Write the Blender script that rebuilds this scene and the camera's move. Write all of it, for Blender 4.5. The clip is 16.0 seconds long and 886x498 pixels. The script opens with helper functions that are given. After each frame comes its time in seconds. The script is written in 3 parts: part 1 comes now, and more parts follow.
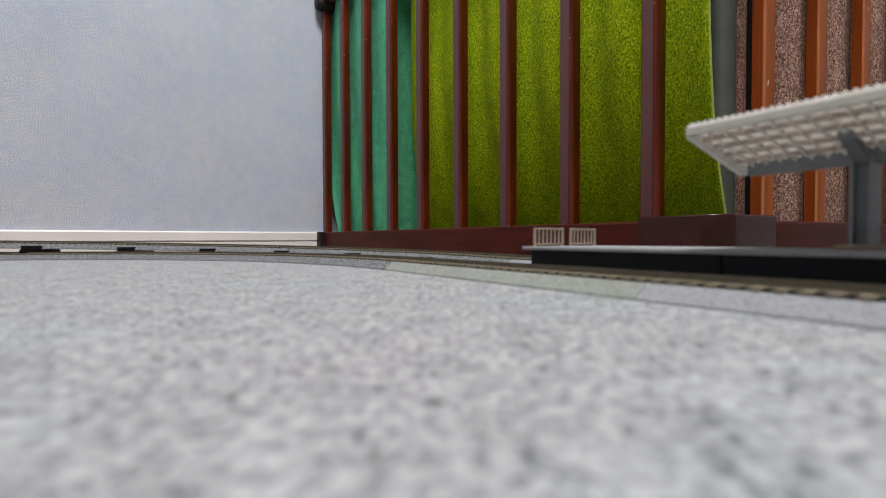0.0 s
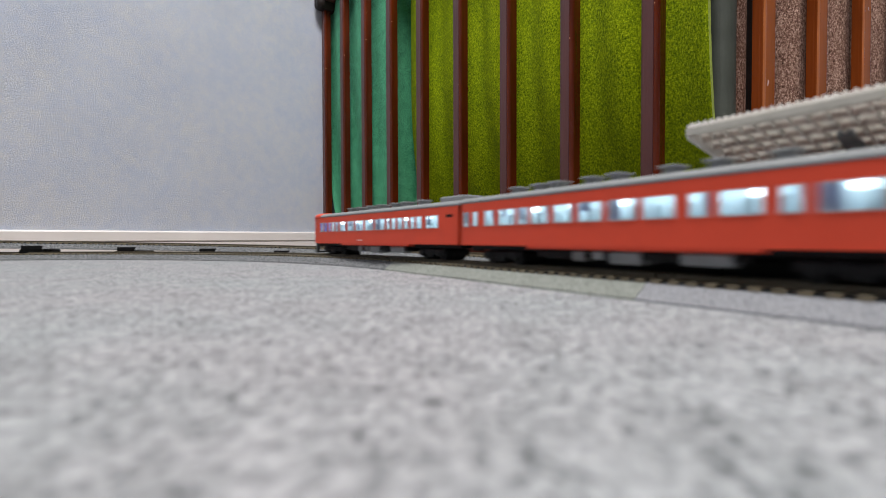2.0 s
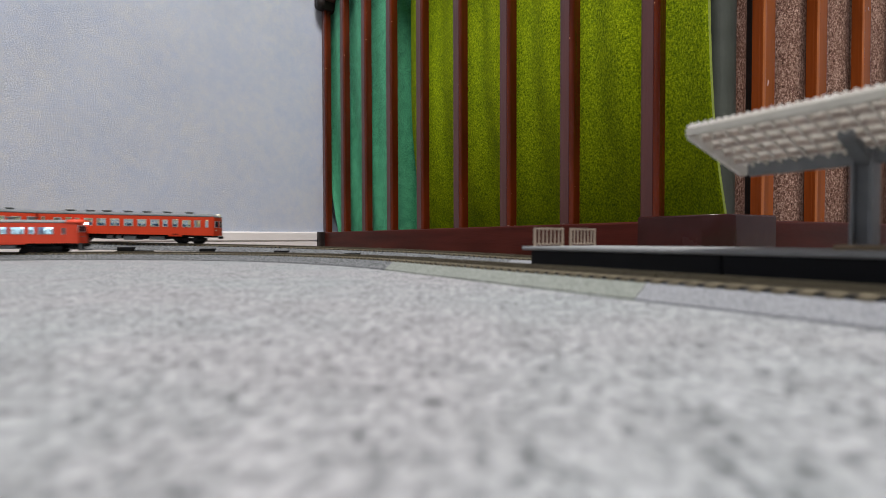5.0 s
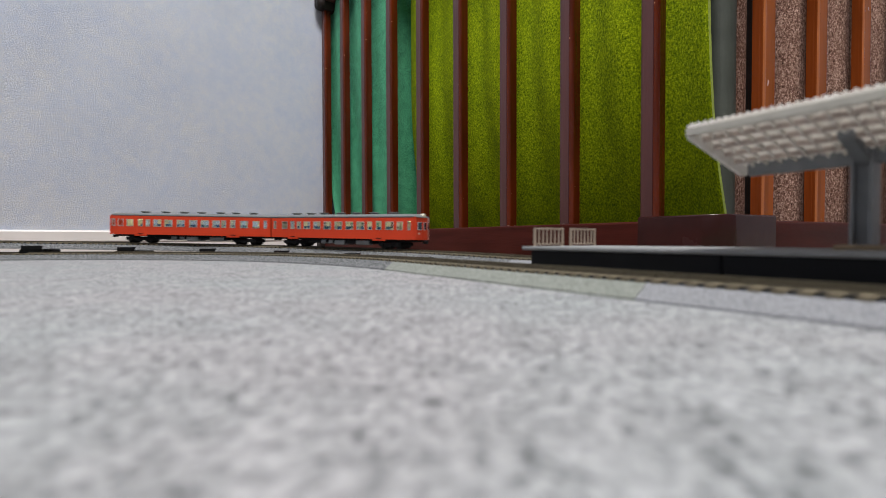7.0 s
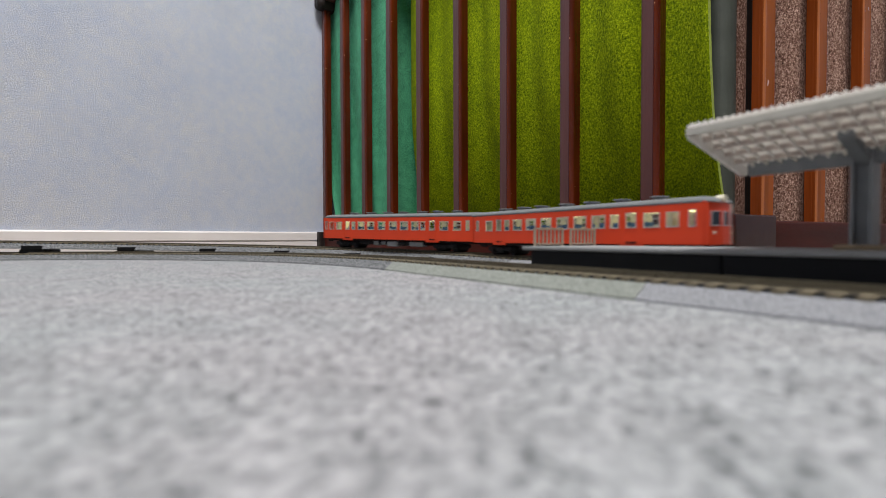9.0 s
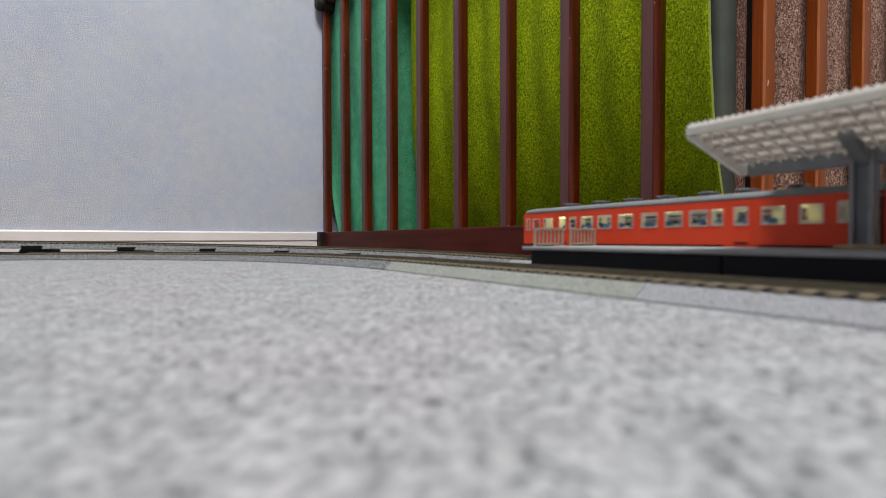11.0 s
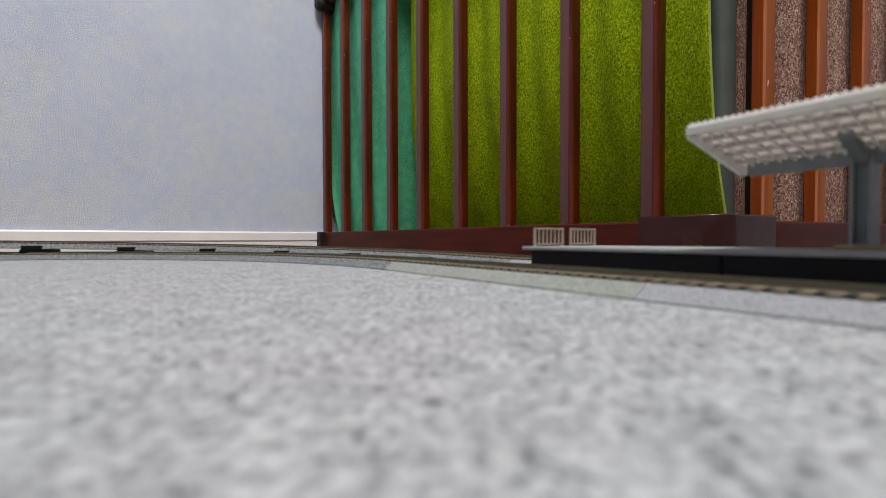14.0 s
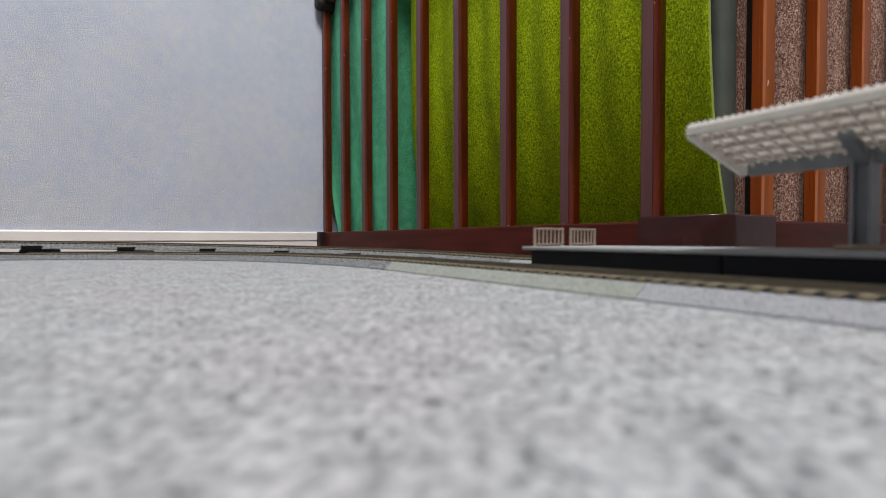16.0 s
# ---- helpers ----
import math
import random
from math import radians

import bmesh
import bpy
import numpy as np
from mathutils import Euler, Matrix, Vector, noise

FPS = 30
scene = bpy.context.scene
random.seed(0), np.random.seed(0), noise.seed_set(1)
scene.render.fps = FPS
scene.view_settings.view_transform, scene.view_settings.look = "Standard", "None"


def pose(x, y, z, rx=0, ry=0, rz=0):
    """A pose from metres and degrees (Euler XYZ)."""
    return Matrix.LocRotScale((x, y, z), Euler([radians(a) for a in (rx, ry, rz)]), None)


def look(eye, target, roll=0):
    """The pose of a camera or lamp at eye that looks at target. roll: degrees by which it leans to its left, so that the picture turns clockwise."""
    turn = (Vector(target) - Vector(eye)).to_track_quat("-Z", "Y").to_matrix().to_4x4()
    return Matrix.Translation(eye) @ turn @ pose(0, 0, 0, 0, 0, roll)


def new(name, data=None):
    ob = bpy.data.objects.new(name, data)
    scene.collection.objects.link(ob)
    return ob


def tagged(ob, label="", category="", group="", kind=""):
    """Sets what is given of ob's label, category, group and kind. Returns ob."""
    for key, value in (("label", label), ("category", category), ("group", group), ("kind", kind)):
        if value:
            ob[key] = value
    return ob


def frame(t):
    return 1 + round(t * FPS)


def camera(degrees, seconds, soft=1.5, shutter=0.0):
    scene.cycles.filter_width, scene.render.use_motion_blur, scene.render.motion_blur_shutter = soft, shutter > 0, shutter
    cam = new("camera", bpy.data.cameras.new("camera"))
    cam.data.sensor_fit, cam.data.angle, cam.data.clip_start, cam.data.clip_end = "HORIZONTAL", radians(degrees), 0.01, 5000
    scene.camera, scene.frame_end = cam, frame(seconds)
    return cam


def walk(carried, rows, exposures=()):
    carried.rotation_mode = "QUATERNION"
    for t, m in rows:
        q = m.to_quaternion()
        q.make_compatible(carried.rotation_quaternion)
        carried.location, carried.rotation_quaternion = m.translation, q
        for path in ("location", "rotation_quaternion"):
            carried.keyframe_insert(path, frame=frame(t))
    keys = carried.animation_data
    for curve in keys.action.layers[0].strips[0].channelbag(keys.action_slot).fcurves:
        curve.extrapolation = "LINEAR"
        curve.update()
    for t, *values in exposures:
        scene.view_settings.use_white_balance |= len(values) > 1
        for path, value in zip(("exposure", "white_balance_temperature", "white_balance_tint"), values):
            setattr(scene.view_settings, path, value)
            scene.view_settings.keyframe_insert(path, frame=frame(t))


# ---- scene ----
cam = camera(87.9, 16.0, soft=0.8, shutter=0.5)
cam.data.dof.use_dof = True
cam.data.dof.focus_distance = 0.68
cam.data.dof.aperture_fstop = 15.0
EYE = 0.0152
CAM = look((0, 0, EYE), (0, 1, EYE - 0.0209), roll=-0.16)
walk(cam, [(0, CAM), (16.0, CAM)])

# ---- light ----
world = bpy.data.worlds.new("world")
scene.world = world
world.use_nodes = True
world.node_tree.nodes["Background"].inputs[0].default_value = (0.9, 0.95, 1.0, 1)
world.node_tree.nodes["Background"].inputs[1].default_value = 0.3
scene.view_settings.exposure = 0.0
LAMP = (-0.05, -0.30, 2.27)
LAMP_POWER = 71.5

# ---- frames of reference ----
# room frame: local x runs along the slatted rack towards the near end, local y away from the track
ROOM = pose(0, 0, 0, 0, 0, -52)
FLOOR = -0.030


# ---- materials ----
def material(name, color, rough=0.6, metal=0.0, vary=0.0, scale=40.0, bump=0.0, bump_scale=400.0, coat=0.0, stretch=(1, 1, 1), per_piece=0.0, tone=None):
    m = bpy.data.materials.new(name)
    m.use_nodes = True
    n, l = m.node_tree.nodes, m.node_tree.links
    b = n["Principled BSDF"]
    b.inputs["Base Color"].default_value = (*color, 1)
    b.inputs["Roughness"].default_value = rough
    b.inputs["Metallic"].default_value = metal
    b.inputs["Coat Weight"].default_value = coat
    co = n.new("ShaderNodeTexCoord")
    mp = n.new("ShaderNodeMapping")
    mp.inputs["Scale"].default_value = stretch
    l.new(co.outputs["Object"], mp.inputs["Vector"])
    if vary or per_piece:
        t = n.new("ShaderNodeTexNoise")
        t.inputs["Scale"].default_value = scale
        t.inputs["Detail"].default_value = 6
        l.new(mp.outputs["Vector"], t.inputs["Vector"])
        mix = n.new("ShaderNodeMix")
        mix.data_type = "RGBA"
        lo = tone or tuple(c * (1 - vary) for c in color)
        mix.inputs["A"].default_value = (*lo, 1)
        mix.inputs["B"].default_value = (*[min(1, c * (1 + vary * 0.6)) for c in color], 1)
        r = n.new("ShaderNodeMapRange")
        r.inputs["From Min"].default_value, r.inputs["From Max"].default_value = 0.3, 0.7
        l.new(t.outputs["Fac"], r.inputs["Value"])
        l.new(r.outputs["Result"], mix.inputs["Factor"])
        out = mix.outputs["Result"]
        if per_piece:
            oi = n.new("ShaderNodeObjectInfo")
            hs = n.new("ShaderNodeHueSaturation")
            vr = n.new("ShaderNodeMapRange")
            vr.inputs["To Min"].default_value, vr.inputs["To Max"].default_value = 1 - per_piece, 1 + per_piece
            l.new(oi.outputs["Random"], vr.inputs["Value"])
            l.new(vr.outputs["Result"], hs.inputs["Value"])
            l.new(out, hs.inputs["Color"])
            out = hs.outputs["Color"]
        l.new(out, b.inputs["Base Color"])
        rr = n.new("ShaderNodeMapRange")
        rr.inputs["To Min"].default_value, rr.inputs["To Max"].default_value = max(0.05, rough - 0.07), min(1, rough + 0.07)
        l.new(t.outputs["Fac"], rr.inputs["Value"])
        l.new(rr.outputs["Result"], b.inputs["Roughness"])
    if bump:
        t2 = n.new("ShaderNodeTexNoise")
        t2.inputs["Scale"].default_value = bump_scale
        t2.inputs["Detail"].default_value = 4
        l.new(mp.outputs["Vector"], t2.inputs["Vector"])
        bp = n.new("ShaderNodeBump")
        bp.inputs["Strength"].default_value = min(1, bump)
        bp.inputs["Distance"].default_value = 1.0 / bump_scale
        l.new(t2.outputs["Fac"], bp.inputs["Height"])
        l.new(bp.outputs["Normal"], b.inputs["Normal"])
    return m


def ramp_on(m, stops, scales, weights, sheen=0.0, stretch=(1, 1, 1), turn=0.0):
    """Base colour of m from a sum of noises of several sizes, through a ramp."""
    n, l = m.node_tree.nodes, m.node_tree.links
    b = n["Principled BSDF"]
    co = n.new("ShaderNodeTexCoord")
    mp = n.new("ShaderNodeMapping")
    mp.inputs["Scale"].default_value = stretch
    tn = n.new("ShaderNodeMapping")
    tn.inputs["Rotation"].default_value = (0, 0, radians(turn))
    l.new(co.outputs["Object"], tn.inputs["Vector"])
    l.new(tn.outputs["Vector"], mp.inputs["Vector"])
    total = None
    for s, w in zip(scales, weights):
        t = n.new("ShaderNodeTexNoise")
        t.inputs["Scale"].default_value = s
        t.inputs["Detail"].default_value = 4
        l.new(mp.outputs["Vector"], t.inputs["Vector"])
        k = n.new("ShaderNodeMath")
        k.operation = "MULTIPLY_ADD"
        k.inputs[1].default_value = w
        k.inputs[2].default_value = 0.0
        l.new(t.outputs["Fac"], k.inputs[0])
        if total is not None:
            l.new(total, k.inputs[2])
        total = k.outputs[0]
    cr = n.new("ShaderNodeValToRGB")
    e = cr.color_ramp.elements
    while len(e) < len(stops):
        e.new(0.5)
    for el, (p, c) in zip(e, stops):
        el.position, el.color = p, (*c, 1)
    l.new(total, cr.inputs["Fac"])
    l.new(cr.outputs["Color"], b.inputs["Base Color"])
    b.inputs["Sheen Weight"].default_value = sheen
    b.inputs["Specular IOR Level"].default_value = 0.12
    return m


def glow(name, color, strength):
    m = bpy.data.materials.new(name)
    m.use_nodes = True
    b = m.node_tree.nodes["Principled BSDF"]
    b.inputs["Base Color"].default_value = (*color, 1)
    b.inputs["Emission Color"].default_value = (*color, 1)
    b.inputs["Emission Strength"].default_value = strength
    return m


def glass(name, tint=(0.9, 0.95, 0.97)):
    m = bpy.data.materials.new(name)
    m.use_nodes = True
    n, l = m.node_tree.nodes, m.node_tree.links
    n.remove(n["Principled BSDF"])
    tr, gl, mx, lw = n.new("ShaderNodeBsdfTransparent"), n.new("ShaderNodeBsdfGlossy"), n.new("ShaderNodeMixShader"), n.new("ShaderNodeLayerWeight")
    tr.inputs["Color"].default_value = (*tint, 1)
    gl.inputs["Roughness"].default_value = 0.05
    pw, sc = n.new("ShaderNodeMath"), n.new("ShaderNodeMath")
    pw.operation, sc.operation = "POWER", "MULTIPLY_ADD"
    pw.inputs[1].default_value, sc.inputs[1].default_value, sc.inputs[2].default_value = 4.0, 0.45, 0.03
    l.new(lw.outputs["Facing"], pw.inputs[0])
    l.new(pw.outputs[0], sc.inputs[0])
    l.new(sc.outputs[0], mx.inputs[0])
    l.new(tr.outputs[0], mx.inputs[1])
    l.new(gl.outputs[0], mx.inputs[2])
    l.new(mx.outputs[0], n["Material Output"].inputs["Surface"])
    return m


FELT = ramp_on(material("felt", (0.4, 0.4, 0.41), 0.95, bump=0.5, bump_scale=900),
               [(0.38, (0.06, 0.063, 0.066)), (0.45, (0.205, 0.21, 0.215)), (0.51, (0.310, 0.314, 0.318)), (0.60, (0.43, 0.427, 0.436))],
               (120, 560, 1300), (0.18, 0.46, 0.36), sheen=0.1, stretch=(1, 0.82, 1), turn=-52)


def tint(m, scale, cool, warm):
    """A faint wandering tint laid over the base colour."""
    n, l = m.node_tree.nodes, m.node_tree.links
    b = n["Principled BSDF"]
    old = b.inputs["Base Color"].links[0].from_socket
    co, t, mr, hue, mul = n.new("ShaderNodeTexCoord"), n.new("ShaderNodeTexNoise"), n.new("ShaderNodeMapRange"), n.new("ShaderNodeMix"), n.new("ShaderNodeMix")
    t.inputs["Scale"].default_value, t.inputs["Detail"].default_value = scale, 3
    mr.inputs["From Min"].default_value, mr.inputs["From Max"].default_value = 0.36, 0.64
    hue.data_type = mul.data_type = "RGBA"
    mul.blend_type = "MULTIPLY"
    mul.inputs["Factor"].default_value = 1.0
    hue.inputs["A"].default_value, hue.inputs["B"].default_value = (*cool, 1), (*warm, 1)
    l.new(co.outputs["Object"], t.inputs["Vector"])
    l.new(t.outputs["Fac"], mr.inputs["Value"])
    l.new(mr.outputs["Result"], hue.inputs["Factor"])
    l.new(old, mul.inputs["A"])
    l.new(hue.outputs["Result"], mul.inputs["B"])
    l.new(mul.outputs["Result"], b.inputs["Base Color"])


tint(FELT, 16, (0.955, 0.985, 1.0), (1.0, 0.972, 0.995))
WALLPAPER = ramp_on(material("wallpaper", (0.5, 0.55, 0.63), 0.8),
                    [(0.38, (0.47, 0.52, 0.648)), (0.50, (0.532, 0.562, 0.655)), (0.62, (0.59, 0.60, 0.645))],
                    (11, 60, 420), (0.26, 0.34, 0.40))


def emboss(m):
    """Patches of short slanting ridges, as on embossed paper."""
    n, l = m.node_tree.nodes, m.node_tree.links
    co = n.new("ShaderNodeTexCoord")
    mp = n.new("ShaderNodeMapping")
    mp.inputs["Rotation"].default_value = (radians(32), 0, 0)
    mp.inputs["Scale"].default_value = (1, 0.6, 1.25)
    l.new(co.outputs["Object"], mp.inputs["Vector"])
    t = n.new("ShaderNodeTexNoise")
    t.inputs["Scale"].default_value, t.inputs["Detail"].default_value, t.inputs["Distortion"].default_value = 700, 5, 0.6
    l.new(mp.outputs["Vector"], t.inputs["Vector"])
    t2 = n.new("ShaderNodeTexNoise")
    t2.inputs["Scale"].default_value = 22
    l.new(co.outputs["Object"], t2.inputs["Vector"])
    mr = n.new("ShaderNodeMapRange")
    mr.inputs["From Min"].default_value, mr.inputs["From Max"].default_value = 0.4, 0.65
    mr.inputs["To Min"].default_value, mr.inputs["To Max"].default_value = 0.7, 1.0
    l.new(t2.outputs["Fac"], mr.inputs["Value"])
    bp = n.new("ShaderNodeBump")
    bp.inputs["Distance"].default_value = 0.0021
    l.new(mr.outputs["Result"], bp.inputs["Strength"])
    l.new(t.outputs["Fac"], bp.inputs["Height"])
    l.new(bp.outputs["Normal"], n["Principled BSDF"].inputs["Normal"])


emboss(WALLPAPER)
CREAM = material("cream_trim", (0.78, 0.735, 0.73), 0.45, vary=0.04, scale=20)
PLASTER = material("white_plaster", (0.75, 0.74, 0.72), 0.9, vary=0.05, scale=8, bump=0.2)
FLOORWOOD = material("pale_floor", (0.30, 0.24, 0.18), 0.5, vary=0.2, scale=12, stretch=(1, 9, 1))
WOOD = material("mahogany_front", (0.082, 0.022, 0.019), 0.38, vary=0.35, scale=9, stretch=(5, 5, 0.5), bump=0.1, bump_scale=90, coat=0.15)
# redder than the front: warm reflections on the near edges painted in
WOODEDGELIT = material("mahogany_edge_lit", (0.100, 0.0155, 0.004), 0.15, vary=0.5, scale=14, stretch=(5, 5, 0.4), bump=0.08, bump_scale=90, coat=0.15)
# slat wood made bright orange: warm light on the fronts painted in
SLATFRONTLIT = material("slat_front_lit", (0.33, 0.085, 0.012), 0.22, vary=0.4, scale=12, stretch=(5, 5, 0.4), bump=0.08, bump_scale=90)
WOODBASE = material("mahogany_base", (0.062, 0.013, 0.0095), 0.33, vary=0.35, scale=16, stretch=(0.6, 5, 5), bump=0.05, bump_scale=90)
WOODFOOT = material("mahogany_foot", (0.036, 0.011, 0.010), 0.25, vary=0.25, scale=30, bump=0.03, bump_scale=60, coat=0.15)
# lighter bead: its gloss highlight painted as colour, chips added below
BEADGLINT = material("chipped_bead_glint", (0.42, 0.135, 0.04), 0.2, vary=0.35, scale=25, stretch=(5, 5, 0.6), bump=0.1, bump_scale=90)
# the same slat wood, dimmer: less light on the sides painted in
SLATSIDEDIM = material("slat_side_dim", (0.20, 0.042, 0.008), 0.24, vary=0.4, scale=12, stretch=(5, 5, 0.4), bump=0.08, bump_scale=90)
WOODBASE.node_tree.nodes["Principled BSDF"].inputs["Specular IOR Level"].default_value = 0.07
for lacquer, gloss in ((WOODFOOT, .2), (WOODEDGELIT, .22), (SLATFRONTLIT, .08), (SLATSIDEDIM, .08)):
    lacquer.node_tree.nodes["Principled BSDF"].inputs["Specular IOR Level"].default_value = gloss


def chips(m, scale, cut, color):
    """Small pale chips where lacquer has come off."""
    n, l = m.node_tree.nodes, m.node_tree.links
    b = n["Principled BSDF"]
    old = b.inputs["Base Color"].links[0].from_socket
    co, mp, t, g, mx = n.new("ShaderNodeTexCoord"), n.new("ShaderNodeMapping"), n.new("ShaderNodeTexNoise"), n.new("ShaderNodeMath"), n.new("ShaderNodeMix")
    mp.inputs["Scale"].default_value = (1, 1, 0.5)
    t.inputs["Scale"].default_value, t.inputs["Detail"].default_value = scale, 3
    g.operation, g.inputs[1].default_value = "GREATER_THAN", cut
    mx.data_type = "RGBA"
    mx.inputs["B"].default_value = (*color, 1)
    l.new(co.outputs["Object"], mp.inputs["Vector"])
    l.new(mp.outputs["Vector"], t.inputs["Vector"])
    l.new(t.outputs["Fac"], g.inputs[0])
    l.new(g.outputs[0], mx.inputs["Factor"])
    l.new(old, mx.inputs["A"])
    l.new(mx.outputs["Result"], b.inputs["Base Color"])


chips(WOODEDGELIT, 170, 0.735, (0.42, 0.20, 0.10))
chips(SLATFRONTLIT, 150, 0.725, (0.60, 0.42, 0.28))
chips(BEADGLINT, 130, 0.68, (0.66, 0.46, 0.30))
chips(SLATSIDEDIM, 150, 0.74, (0.50, 0.30, 0.18))
chips(WOODBASE, 120, 0.755, (0.45, 0.22, 0.12))
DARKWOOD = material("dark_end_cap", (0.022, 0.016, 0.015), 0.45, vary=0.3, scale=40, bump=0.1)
TEAL = ramp_on(material("teal_mat", (0.04, 0.22, 0.12), 0.6, bump=0.7, bump_scale=700),
               [(0.38, (0.02, 0.135, 0.07)), (0.5, (0.060, 0.325, 0.17)), (0.62, (0.125, 0.48, 0.28))], (60, 420, 900), (0.2, 0.4, 0.4))
TEAL.node_tree.nodes["Principled BSDF"].inputs["Specular IOR Level"].default_value = 0.35
GRASS = ramp_on(material("grass_mat", (0.12, 0.17, 0.01), 0.95, bump=1.0, bump_scale=620),
                [(0.37, (0.056, 0.105, 0.0006)), (0.5, (0.207, 0.292, 0.0013)), (0.63, (0.45, 0.55, 0.008))], (40, 480, 1100), (0.1, 0.5, 0.4), stretch=(1, 1, 0.7))
BROWN = ramp_on(material("brown_mat", (0.12, 0.08, 0.06), 0.95, bump=1.0, bump_scale=520),
                [(0.36, (0.075, 0.035, 0.026)), (0.49, (0.27, 0.148, 0.11)), (0.62, (0.66, 0.45, 0.365))], (90, 560, 1100), (0.1, 0.5, 0.4), stretch=(1, 1, 0.6))
BACKING = material("grey_backing", (0.075, 0.085, 0.07), 0.6, vary=0.2, scale=30, bump=0.1)
EDGE = material("mat_cut_edge", (0.35, 0.45, 0.08), 0.9, vary=0.3, scale=300)


def ballast(name, tint, k1=2000, k2=4200, spread=(0.62, 0.97, 1.28)):
    a, b, c = [tuple(t * k for t in tint) for k in spread]
    return ramp_on(material(name, tint, 0.9, bump=0.8, bump_scale=1600), [(0.40, a), (0.5, b), (0.60, c)], (300, k1, k2), (0.1, 0.5, 0.4))


BALLAST_GREY = ballast("ballast_grey", (0.165, 0.17, 0.176), 1000, 2100, (0.35, 0.9, 1.6))
BALLAST_GREEN = ballast("ballast_green", (0.25, 0.265, 0.24))
BALLAST_LILAC = ballast("ballast_lilac", (0.27, 0.275, 0.293))
TIE = material("sleeper_brown", (0.155, 0.13, 0.088), 0.7, vary=0.25, scale=900, per_piece=0.15)
RAIL = material("rail_brown", (0.125, 0.108, 0.077), 0.5, metal=0.3, vary=0.15, scale=300)
# near-black brown, painting in the shade that lies over the track
BEDSHADE = material("track_bed_shade", (0.030, 0.026, 0.020), 0.8, vary=0.3, scale=900)
BLACK = material("black_plastic", (0.008, 0.008, 0.009), 0.6, vary=0.2, scale=200)
PLATTOP = material("platform_grey", (0.25, 0.256, 0.262), 0.75, vary=0.12, scale=300, bump=0.2, bump_scale=1500)
PLATSIDE = material("platform_black", (0.008, 0.009, 0.011), 0.6, vary=0.2, scale=150)
FENCE = material("fence_beige", (0.36, 0.29, 0.22), 0.6, vary=0.12, scale=300)
STEELGREY = material("canopy_grey", (0.22, 0.23, 0.242), 0.55, vary=0.15, scale=200)
ROOFWHITE = material("canopy_white", (0.90, 0.88, 0.85), 0.7, vary=0.14, scale=350, bump=0.15, tone=(0.72, 0.67, 0.62))


def let_through(m, share_through, color):
    """Thin plastic that lets part of the light through, scattered."""
    n, l = m.node_tree.nodes, m.node_tree.links
    tl, mx = n.new("ShaderNodeBsdfTranslucent"), n.new("ShaderNodeMixShader")
    tl.inputs["Color"].default_value = (*color, 1)
    mx.inputs[0].default_value = share_through
    l.new(n["Principled BSDF"].outputs[0], mx.inputs[1])
    l.new(tl.outputs[0], mx.inputs[2])
    l.new(mx.outputs[0], n["Material Output"].inputs["Surface"])


let_through(ROOFWHITE, 0.36, (0.95, 0.93, 0.90))
FASCIA = material("canopy_fascia", (0.50, 0.48, 0.42), 0.6, vary=0.12, scale=300)
RUST = material("canopy_purlin", (0.52, 0.44, 0.39), 0.8, vary=0.3, scale=400)
BASEPLATE = material("column_foot", (0.32, 0.24, 0.15), 0.7, vary=0.2, scale=300)
VERMILION = material("vermilion_paint", (0.71, 0.072, 0.032), 0.46, vary=0.05, scale=90)
DEEP_RED = material("deep_vermilion_paint", (0.69, 0.055, 0.014), 0.46, vary=0.05, scale=90)
ROOFPALE = material("roof_pale_grey", (0.25, 0.26, 0.265), 0.65, vary=0.1, scale=200)
ROOFGREY = material("roof_grey", (0.17, 0.178, 0.183), 0.65, vary=0.1, scale=200)
UNDER = material("underframe_black", (0.009, 0.009, 0.010), 0.6, vary=0.3, scale=200)
UNDERGREY = material("underfloor_grey", (0.19, 0.20, 0.205), 0.6, vary=0.25, scale=200)
PLOUGH = material("plough_grey", (0.065, 0.07, 0.075), 0.55, vary=0.2, scale=200)
SASH = material("sash_silver", (0.55, 0.56, 0.57), 0.35, metal=0.5, vary=0.06, scale=300)
CURTAIN = material("curtain_lilac", (0.40, 0.38, 0.47), 0.9, vary=0.15, scale=400)
MARKING = material("white_marking", (0.75, 0.75, 0.73), 0.6)
BLUE = material("blue_partition", (0.03, 0.10, 0.62), 0.6, vary=0.1, scale=200)
SEAT = material("seat_blue", (0.03, 0.12, 0.35), 0.7, vary=0.15, scale=300)
INSIDE = material("interior_beige", (0.63, 0.62, 0.56), 0.7, vary=0.1, scale=200)
INSIDEPALE = material("interior_pale", (0.66, 0.71, 0.74), 0.7, vary=0.1, scale=200)
let_through(BLUE, 0.75, (0.05, 0.16, 0.95))
let_through(CURTAIN, 0.4, (0.6, 0.58, 0.7))
PANE = glass("window_glass")
DARKPANE = material("dark_windscreen", (0.035, 0.045, 0.06), 0.12, vary=0.2, scale=100)
LED = glow("led_strip_cool", (0.80, 0.94, 1.0), 3.3)
# added glow that yellows the outer train's windows, no known lamp
ADDEDWARM = glow("added_warm_glow", (1.0, 0.78, 0.32), 4.5)
LEDSPOT = glow("led_spot_white", (0.85, 0.96, 1.0), 4.5)
HEADLIGHT = glow("headlight_white", (0.95, 0.95, 1.0), 12.0)
DIMLIGHT = material("headlight_off", (0.75, 0.7, 0.55), 0.25)
LAMPGLOW = glow("lamp_diffuser", (1.0, 0.97, 0.92), 3.0)


